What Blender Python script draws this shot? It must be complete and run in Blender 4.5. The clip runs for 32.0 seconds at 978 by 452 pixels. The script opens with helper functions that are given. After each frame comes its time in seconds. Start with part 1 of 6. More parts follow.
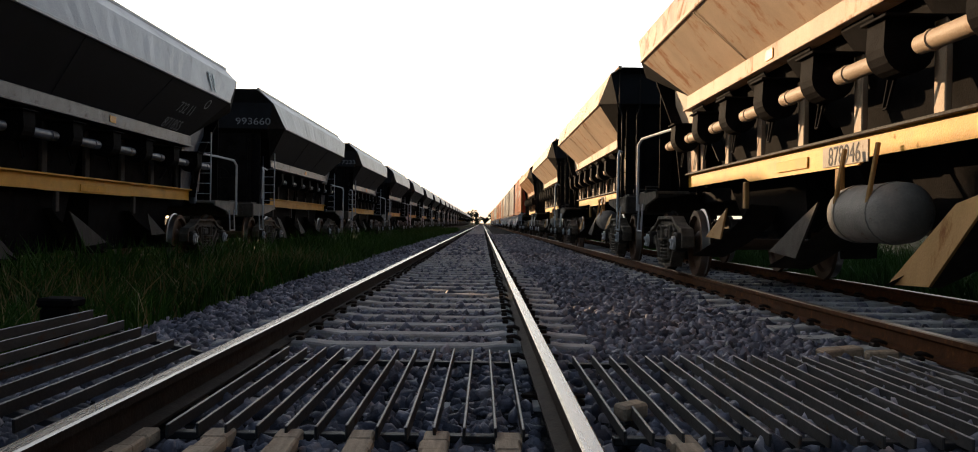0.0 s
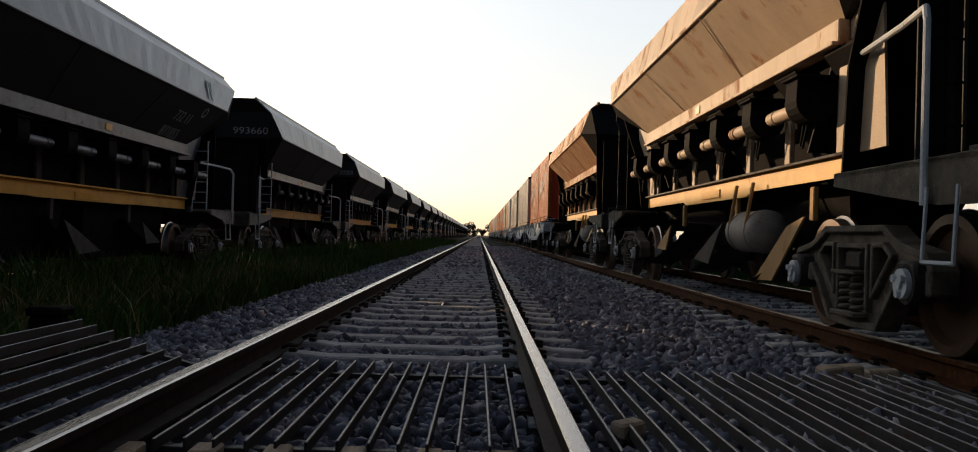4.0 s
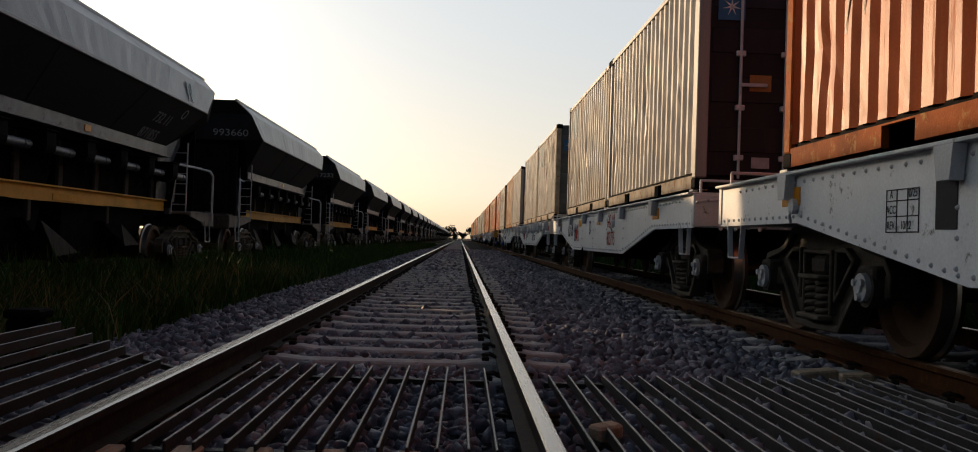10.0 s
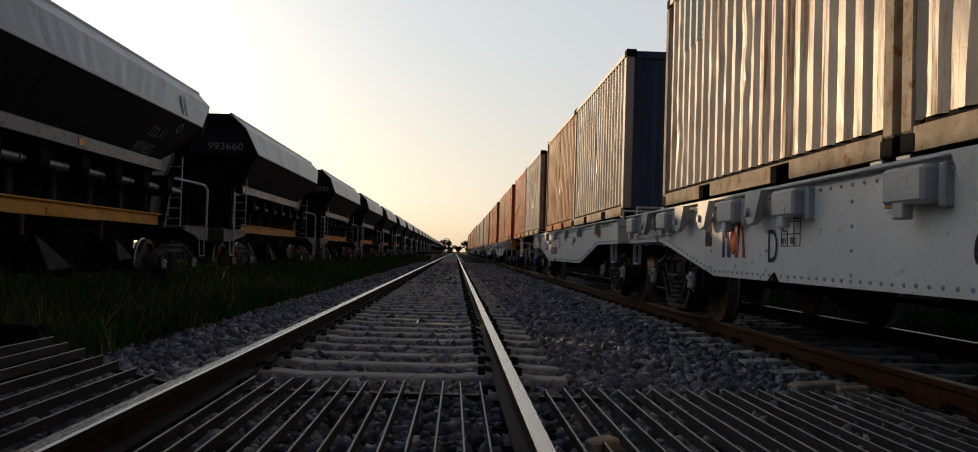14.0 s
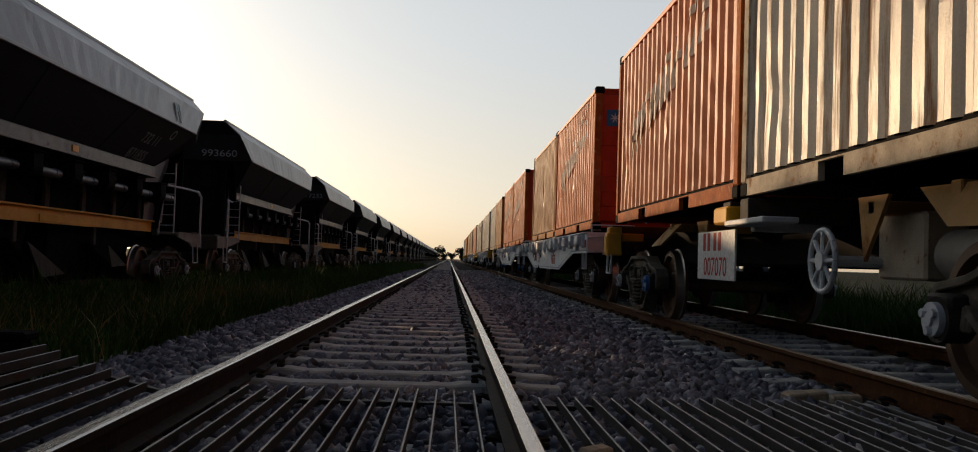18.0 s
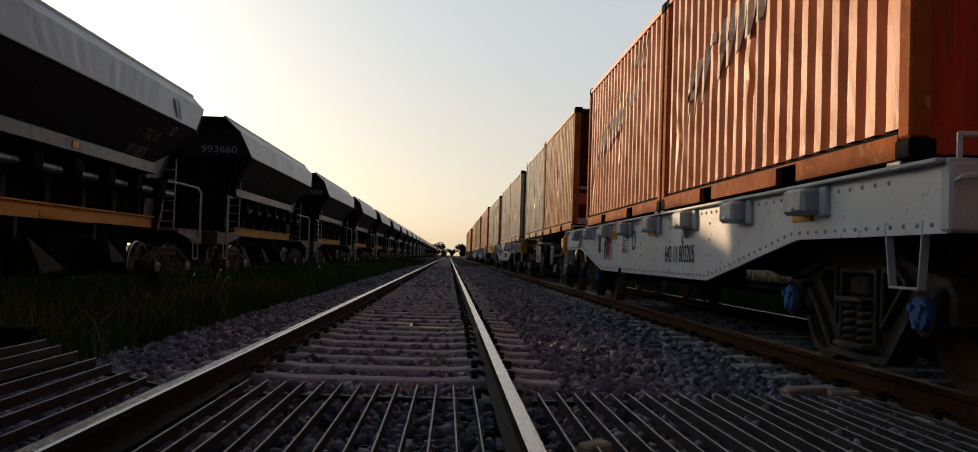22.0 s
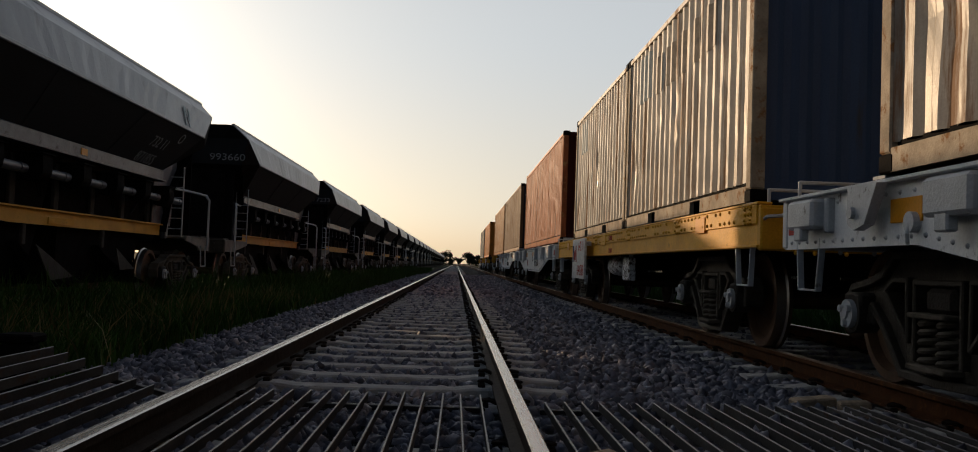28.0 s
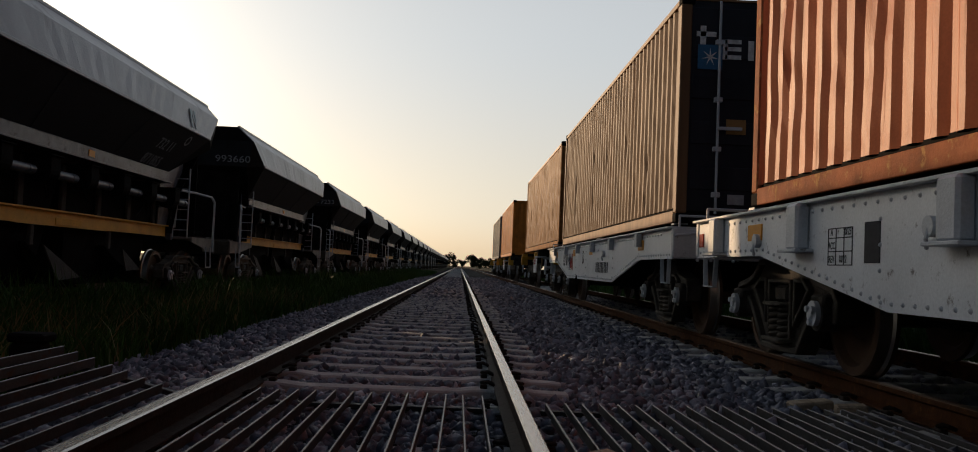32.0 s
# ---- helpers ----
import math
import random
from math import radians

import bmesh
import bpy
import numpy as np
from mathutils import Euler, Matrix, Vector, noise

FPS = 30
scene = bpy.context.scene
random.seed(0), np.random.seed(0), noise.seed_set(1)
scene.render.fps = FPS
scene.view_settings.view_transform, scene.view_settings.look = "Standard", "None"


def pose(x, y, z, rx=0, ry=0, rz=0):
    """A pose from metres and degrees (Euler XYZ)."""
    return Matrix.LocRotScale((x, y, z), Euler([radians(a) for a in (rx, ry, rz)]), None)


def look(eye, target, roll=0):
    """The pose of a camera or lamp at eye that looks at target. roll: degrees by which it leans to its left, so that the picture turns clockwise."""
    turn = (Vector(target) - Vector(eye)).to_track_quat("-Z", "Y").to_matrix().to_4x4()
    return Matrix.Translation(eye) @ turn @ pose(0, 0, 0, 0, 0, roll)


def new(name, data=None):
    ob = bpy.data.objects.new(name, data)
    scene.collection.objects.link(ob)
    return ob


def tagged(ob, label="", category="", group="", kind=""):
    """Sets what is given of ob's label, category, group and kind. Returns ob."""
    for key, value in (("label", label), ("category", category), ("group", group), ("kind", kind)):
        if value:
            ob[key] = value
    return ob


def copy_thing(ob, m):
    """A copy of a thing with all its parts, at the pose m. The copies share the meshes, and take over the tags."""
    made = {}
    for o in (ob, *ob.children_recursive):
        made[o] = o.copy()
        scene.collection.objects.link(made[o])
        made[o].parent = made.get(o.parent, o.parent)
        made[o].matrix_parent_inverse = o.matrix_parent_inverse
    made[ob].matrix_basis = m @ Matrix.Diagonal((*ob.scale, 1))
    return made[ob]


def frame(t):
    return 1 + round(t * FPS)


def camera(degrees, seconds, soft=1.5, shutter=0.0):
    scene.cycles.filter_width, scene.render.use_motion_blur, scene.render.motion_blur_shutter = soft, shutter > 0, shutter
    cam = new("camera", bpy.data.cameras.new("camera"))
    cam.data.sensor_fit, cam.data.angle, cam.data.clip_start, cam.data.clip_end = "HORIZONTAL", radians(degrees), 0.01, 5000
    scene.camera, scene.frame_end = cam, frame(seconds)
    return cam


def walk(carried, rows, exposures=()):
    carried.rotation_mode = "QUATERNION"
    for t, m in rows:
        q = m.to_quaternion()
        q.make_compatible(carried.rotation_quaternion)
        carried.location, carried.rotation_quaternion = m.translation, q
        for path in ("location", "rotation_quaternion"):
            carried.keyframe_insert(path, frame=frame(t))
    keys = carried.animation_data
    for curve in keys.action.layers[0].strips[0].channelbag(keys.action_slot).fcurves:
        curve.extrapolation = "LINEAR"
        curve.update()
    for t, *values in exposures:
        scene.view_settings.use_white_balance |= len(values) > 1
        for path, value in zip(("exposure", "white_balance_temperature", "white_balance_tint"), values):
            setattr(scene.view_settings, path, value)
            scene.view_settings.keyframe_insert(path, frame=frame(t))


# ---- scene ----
cam = camera(56.0, 32.0, soft=1.0)
PATH = [
    (0, (0.519, -0.531, 0.862), (0.663, 19.469, 0.800), 0.94),
    (0.5, (0.520, -0.513, 0.863), (0.636, 19.487, 0.824), 1.10),
    (1, (0.521, -0.497, 0.865), (0.616, 19.503, 0.841), 1.25),
    (1.5, (0.521, -0.484, 0.865), (0.590, 19.516, 0.860), 1.37),
    (2, (0.521, -0.473, 0.865), (0.605, 19.527, 0.913), 1.48),
    (2.5, (0.522, -0.465, 0.865), (0.610, 19.535, 0.945), 1.54),
    (3, (0.522, -0.459, 0.865), (0.636, 19.541, 0.971), 1.57),
    (3.5, (0.522, -0.455, 0.864), (0.678, 19.543, 1.013), 1.57),
    (5.5, (0.523, -0.460, 0.865), (0.834, 19.535, 1.178), 1.70),
    (6, (0.523, -0.464, 0.866), (0.863, 19.531, 1.154), 1.76),
    (6.5, (0.523, -0.469, 0.866), (0.888, 19.526, 1.138), 1.77),
    (7, (0.524, -0.474, 0.867), (0.911, 19.521, 1.126), 1.75),
    (7.5, (0.524, -0.479, 0.868), (0.919, 19.516, 1.120), 1.72),
    (8, (0.524, -0.483, 0.868), (0.972, 19.510, 1.124), 1.71),
    (8.5, (0.524, -0.487, 0.869), (1.002, 19.506, 1.110), 1.72),
    (9, (0.524, -0.490, 0.870), (1.031, 19.502, 1.123), 1.76),
    (9.5, (0.524, -0.492, 0.870), (1.092, 19.498, 1.148), 1.81),
    (10, (0.523, -0.493, 0.871), (1.142, 19.495, 1.157), 1.86),
    (10.5, (0.523, -0.493, 0.871), (1.166, 19.494, 1.181), 1.89),
    (11, (0.523, -0.493, 0.872), (1.165, 19.495, 1.183), 1.89),
    (11.5, (0.523, -0.491, 0.872), (1.170, 19.495, 1.223), 1.88),
    (12, (0.522, -0.489, 0.872), (1.182, 19.496, 1.278), 1.86),
    (12.5, (0.522, -0.486, 0.872), (1.203, 19.498, 1.310), 1.83),
    (13, (0.522, -0.483, 0.872), (1.224, 19.499, 1.345), 1.81),
    (13.5, (0.522, -0.481, 0.871), (1.224, 19.500, 1.392), 1.77),
    (14, (0.521, -0.478, 0.870), (1.237, 19.501, 1.448), 1.72),
    (14.5, (0.521, -0.476, 0.870), (1.243, 19.501, 1.505), 1.66),
    (16.5, (0.520, -0.477, 0.872), (1.272, 19.497, 1.580), 1.75),
    (17, (0.520, -0.479, 0.874), (1.296, 19.494, 1.583), 1.83),
    (17.5, (0.520, -0.481, 0.876), (1.322, 19.490, 1.603), 1.85),
    (18, (0.520, -0.484, 0.877), (1.362, 19.485, 1.618), 1.85),
    (18.5, (0.521, -0.487, 0.878), (1.406, 19.479, 1.631), 1.84),
    (19, (0.521, -0.490, 0.878), (1.436, 19.474, 1.644), 1.85),
    (19.5, (0.521, -0.492, 0.878), (1.415, 19.473, 1.643), 1.88),
    (20, (0.521, -0.494, 0.877), (1.413, 19.471, 1.632), 1.89),
    (20.5, (0.522, -0.496, 0.876), (1.397, 19.471, 1.627), 1.90),
    (21, (0.522, -0.496, 0.875), (1.386, 19.472, 1.607), 1.91),
    (21.5, (0.522, -0.495, 0.874), (1.385, 19.474, 1.568), 1.90),
    (22, (0.522, -0.494, 0.873), (1.368, 19.477, 1.536), 1.90),
    (22.5, (0.522, -0.492, 0.873), (1.359, 19.480, 1.520), 1.90),
    (23, (0.522, -0.489, 0.872), (1.346, 19.484, 1.527), 1.93),
    (23.5, (0.521, -0.485, 0.872), (1.342, 19.488, 1.514), 1.96),
    (24, (0.521, -0.482, 0.872), (1.322, 19.492, 1.510), 1.98),
    (24.5, (0.521, -0.478, 0.871), (1.296, 19.496, 1.519), 1.97),
    (25, (0.521, -0.475, 0.871), (1.295, 19.499, 1.538), 1.92),
    (25.5, (0.521, -0.472, 0.870), (1.293, 19.501, 1.566), 1.81),
    (27.5, (0.521, -0.473, 0.872), (1.196, 19.498, 1.704), 1.90),
    (28, (0.521, -0.478, 0.873), (1.202, 19.493, 1.712), 2.06),
    (28.5, (0.521, -0.484, 0.875), (1.199, 19.486, 1.736), 2.15),
    (29, (0.521, -0.492, 0.876), (1.192, 19.477, 1.756), 2.19),
    (29.5, (0.521, -0.503, 0.877), (1.177, 19.465, 1.807), 2.22),
    (30, (0.521, -0.515, 0.877), (1.162, 19.453, 1.805), 2.24),
    (30.5, (0.522, -0.529, 0.877), (1.145, 19.441, 1.787), 2.27),
    (31, (0.522, -0.544, 0.876), (1.127, 19.427, 1.781), 2.31),
    (31.5, (0.523, -0.560, 0.876), (1.130, 19.410, 1.786), 2.35),
    (32, (0.523, -0.577, 0.877), (1.121, 19.394, 1.769), 2.38),
]
EXPOSURES = [(t, stops, 6180, 9) for t, stops in ((0, 0.5), (1, 0.12), (3, -0.1), (6, -0.28), (10, -0.46), (20, -0.62), (32, -0.68))]
walk(cam, [(t, look(eye, target, roll)) for t, eye, target, roll in PATH], EXPOSURES)

# ---- light: a low evening sun ahead and to the left, behind the standing train ----
SUN_AZ, SUN_EL = 33.5, 9.8      # degrees left of the track's direction, degrees up
world = bpy.data.worlds.new("evening_sky")
scene.world = world
world.use_nodes = True
wn = world.node_tree.nodes
sky = wn.new("ShaderNodeTexSky")
sky.sky_type = "NISHITA"
sky.sun_disc = False
sky.sun_elevation = radians(SUN_EL)
sky.sun_rotation = radians(-SUN_AZ)
sky.dust_density = 2.2
sky.air_density = 0.8
haze = wn.new("ShaderNodeHueSaturation")          # thin evening haze pales the sky
haze.inputs["Saturation"].default_value = 0.9
haze.inputs["Value"].default_value = 0.66
world.node_tree.links.new(sky.outputs[0], haze.inputs["Color"])
# a warm veil of dust over the low part of the sky, all round the horizon
place = wn.new("ShaderNodeTexCoord")
split = wn.new("ShaderNodeSeparateXYZ")
veil = wn.new("ShaderNodeValToRGB")
veil.color_ramp.interpolation = "EASE"
veil.color_ramp.elements[0].position, veil.color_ramp.elements[1].position = 0.0, 1.0
veil.color_ramp.elements[0].color, veil.color_ramp.elements[1].color = (9.0, 6.9, 4.7, 1), (0.5, 0.6, 0.8, 1)
for at_, c in ((0.06, (8.8, 7.6, 6.1)), (0.25, (8.0, 7.9, 7.5)), (0.5, (5.6, 5.7, 5.9)), (0.75, (1.4, 1.5, 1.8))):
    veil.color_ramp.elements.new(at_).color = (*c, 1)
both = wn.new("ShaderNodeMix"); both.data_type = "RGBA"; both.blend_type = "ADD"
both.inputs["Factor"].default_value = 1
# the veil glows on the sun's side and fades away opposite
towards = wn.new("ShaderNodeVectorMath"); towards.operation = "DOT_PRODUCT"
towards.inputs[1].default_value = (-math.sin(radians(SUN_AZ)), math.cos(radians(SUN_AZ)), 0)
glow = wn.new("ShaderNodeMapRange"); glow.interpolation_type = "SMOOTHSTEP"
for key_, v in (("From Min", -0.4), ("From Max", 0.45), ("To Min", 0.03), ("To Max", 1.0)):
    glow.inputs[key_].default_value = v
lit = wn.new("ShaderNodeMix"); lit.data_type = "RGBA"; lit.blend_type = "MULTIPLY"
lit.inputs["Factor"].default_value = 1
world.node_tree.links.new(place.outputs["Generated"], towards.inputs[0])
world.node_tree.links.new(towards.outputs["Value"], glow.inputs[0])
world.node_tree.links.new(veil.outputs[0], lit.inputs[6])
world.node_tree.links.new(glow.outputs[0], lit.inputs[7])
world.node_tree.links.new(place.outputs["Generated"], split.inputs[0])
world.node_tree.links.new(split.outputs["Z"], veil.inputs[0])
world.node_tree.links.new(haze.outputs[0], both.inputs[6])
world.node_tree.links.new(lit.outputs[2], both.inputs[7])
world.node_tree.links.new(both.outputs[2], wn["Background"].inputs[0])
wn["Background"].inputs[1].default_value = 0.095
sun_data = bpy.data.lights.new("sun", "SUN")
sun_data.energy, sun_data.angle, sun_data.color = 5.0, radians(0.6), (1.0, 0.66, 0.37)
sun = new("sun", sun_data)
sun_from = Vector((-math.sin(radians(SUN_AZ)), math.cos(radians(SUN_AZ)), math.tan(radians(SUN_EL))))
sun.matrix_world = look(sun_from * 50, (0, 0, 0))
# ---- materials ----
def mat(name, colour, rough=0.7, metal=0.0, var=0.15, scale=6.0, bump=0.15, wear=None, wear_amount=0.4,
        wear_scale=2.5, streak=(1.0, 1.0, 1.0), tone=0.12, fine=60.0, gloss=0.16):
    """A surface with a broad stain, a fine grain and, if wear is given, patches of a second colour."""
    m = bpy.data.materials.new(name)
    m.use_nodes = True
    nt = m.node_tree
    n, link = nt.nodes, nt.links.new
    bsdf = n["Principled BSDF"]
    bsdf.inputs["Metallic"].default_value = metal
    bsdf.inputs["Specular IOR Level"].default_value = gloss
    tc = n.new("ShaderNodeTexCoord")
    info = n.new("ShaderNodeObjectInfo")
    off = n.new("ShaderNodeVectorMath"); off.operation = "MULTIPLY_ADD"
    mp = n.new("ShaderNodeMapping")
    mp.inputs["Scale"].default_value = streak
    link(tc.outputs["Object"], mp.inputs[0])
    rnd = n.new("ShaderNodeCombineXYZ")
    for i in range(3):
        link(info.outputs["Random"], rnd.inputs[i])
    link(rnd.outputs[0], off.inputs[0])
    off.inputs[1].default_value = (17.0, 31.0, 23.0)
    link(mp.outputs[0], off.inputs[2])
    big = n.new("ShaderNodeTexNoise")
    big.inputs["Scale"].default_value = scale
    big.inputs["Detail"].default_value = 5
    big.inputs["Roughness"].default_value = 0.65
    link(off.outputs[0], big.inputs["Vector"])
    small = n.new("ShaderNodeTexNoise")
    small.inputs["Scale"].default_value = fine
    small.inputs["Detail"].default_value = 3
    link(tc.outputs["Object"], small.inputs["Vector"])
    c = Vector(colour)
    ramp = n.new("ShaderNodeValToRGB")
    ramp.color_ramp.elements[0].position, ramp.color_ramp.elements[1].position = 0.3, 0.72
    ramp.color_ramp.elements[0].color = (*(c * (1 - var * 1.6)), 1)
    ramp.color_ramp.elements[1].color = (*(c * (1 + var)), 1)
    link(big.outputs["Fac"], ramp.inputs[0])
    hsv = n.new("ShaderNodeHueSaturation")
    spread = n.new("ShaderNodeMapRange")
    spread.inputs["To Min"].default_value, spread.inputs["To Max"].default_value = 1 - tone, 1 + tone
    link(info.outputs["Random"], spread.inputs[0])
    link(spread.outputs[0], hsv.inputs["Value"])
    link(ramp.outputs[0], hsv.inputs["Color"])
    grain = n.new("ShaderNodeMix"); grain.data_type = "RGBA"; grain.blend_type = "MULTIPLY"
    grain.inputs["Factor"].default_value = 0.35
    gr = n.new("ShaderNodeMapRange")
    gr.inputs["From Min"].default_value, gr.inputs["From Max"].default_value = 0.25, 0.75
    gr.inputs["To Min"].default_value = 0.55
    link(small.outputs["Fac"], gr.inputs[0])
    link(hsv.outputs[0], grain.inputs[6])
    link(gr.outputs[0], grain.inputs[7])
    out = grain.outputs[2]
    rough_out = None
    if wear:
        wn_ = n.new("ShaderNodeTexNoise")
        wn_.inputs["Scale"].default_value = wear_scale
        wn_.inputs["Detail"].default_value = 8
        wn_.inputs["Roughness"].default_value = 0.72
        link(off.outputs[0], wn_.inputs["Vector"])
        wr = n.new("ShaderNodeValToRGB")
        edge = 0.72 - 0.34 * wear_amount
        wr.color_ramp.elements[0].position, wr.color_ramp.elements[1].position = edge, edge + 0.09
        link(wn_.outputs["Fac"], wr.inputs[0])
        mx = n.new("ShaderNodeMix"); mx.data_type = "RGBA"
        link(wr.outputs[0], mx.inputs["Factor"])
        link(out, mx.inputs[6])
        mx.inputs[7].default_value = (*wear, 1)
        out = mx.outputs[2]
        rr = n.new("ShaderNodeMapRange")
        rr.inputs["To Min"].default_value, rr.inputs["To Max"].default_value = rough, min(0.95, rough + 0.3)
        link(wr.outputs[0], rr.inputs[0])
        rough_out = rr.outputs[0]
    link(out, bsdf.inputs["Base Color"])
    if rough_out is None:
        rr = n.new("ShaderNodeMapRange")
        rr.inputs["To Min"].default_value, rr.inputs["To Max"].default_value = max(0.05, rough - 0.12), min(1, rough + 0.12)
        link(big.outputs["Fac"], rr.inputs[0])
        rough_out = rr.outputs[0]
    link(rough_out, bsdf.inputs["Roughness"])
    if bump:
        bp = n.new("ShaderNodeBump")
        bp.inputs["Strength"].default_value = bump
        bp.inputs["Distance"].default_value = 0.02
        add = n.new("ShaderNodeMath"); add.operation = "ADD"
        link(big.outputs["Fac"], add.inputs[0])
        link(small.outputs["Fac"], add.inputs[1])
        link(add.outputs[0], bp.inputs["Height"])
        link(bp.outputs[0], bsdf.inputs["Normal"])
    return m


RUST = (0.17, 0.07, 0.03)
def stone_mat():
    """Crushed stone: each piece of its own tone."""
    m = mat("blue_grey_ballast_stone", (0.215, 0.215, 0.255), 0.6, var=0.25, scale=11, fine=120, tone=0.02, bump=0.4, gloss=0.3)
    n, link = m.node_tree.nodes, m.node_tree.links.new
    bsdf = n["Principled BSDF"]
    old = bsdf.inputs["Base Color"].links[0].from_socket
    geo = n.new("ShaderNodeNewGeometry")
    ramp = n.new("ShaderNodeValToRGB")
    for pos, c in ((0.25, (0.55, 0.55, 0.58)), (0.6, (0.9, 0.9, 0.92)), (0.85, (1.2, 1.2, 1.2)), (0.97, (1.9, 1.75, 1.55))):
        e = ramp.color_ramp.elements.new(pos)
        e.color = (*c, 1)
    ramp.color_ramp.elements[0].color = (0.3, 0.3, 0.32, 1)
    ramp.color_ramp.elements[-1].color = (2.2, 1.9, 1.6, 1)
    link(geo.outputs["Random Per Island"], ramp.inputs[0])
    mx = n.new("ShaderNodeMix"); mx.data_type = "RGBA"; mx.blend_type = "MULTIPLY"
    mx.inputs["Factor"].default_value = 1
    link(old, mx.inputs[6])
    link(ramp.outputs[0], mx.inputs[7])
    link(mx.outputs[2], bsdf.inputs["Base Color"])
    return m


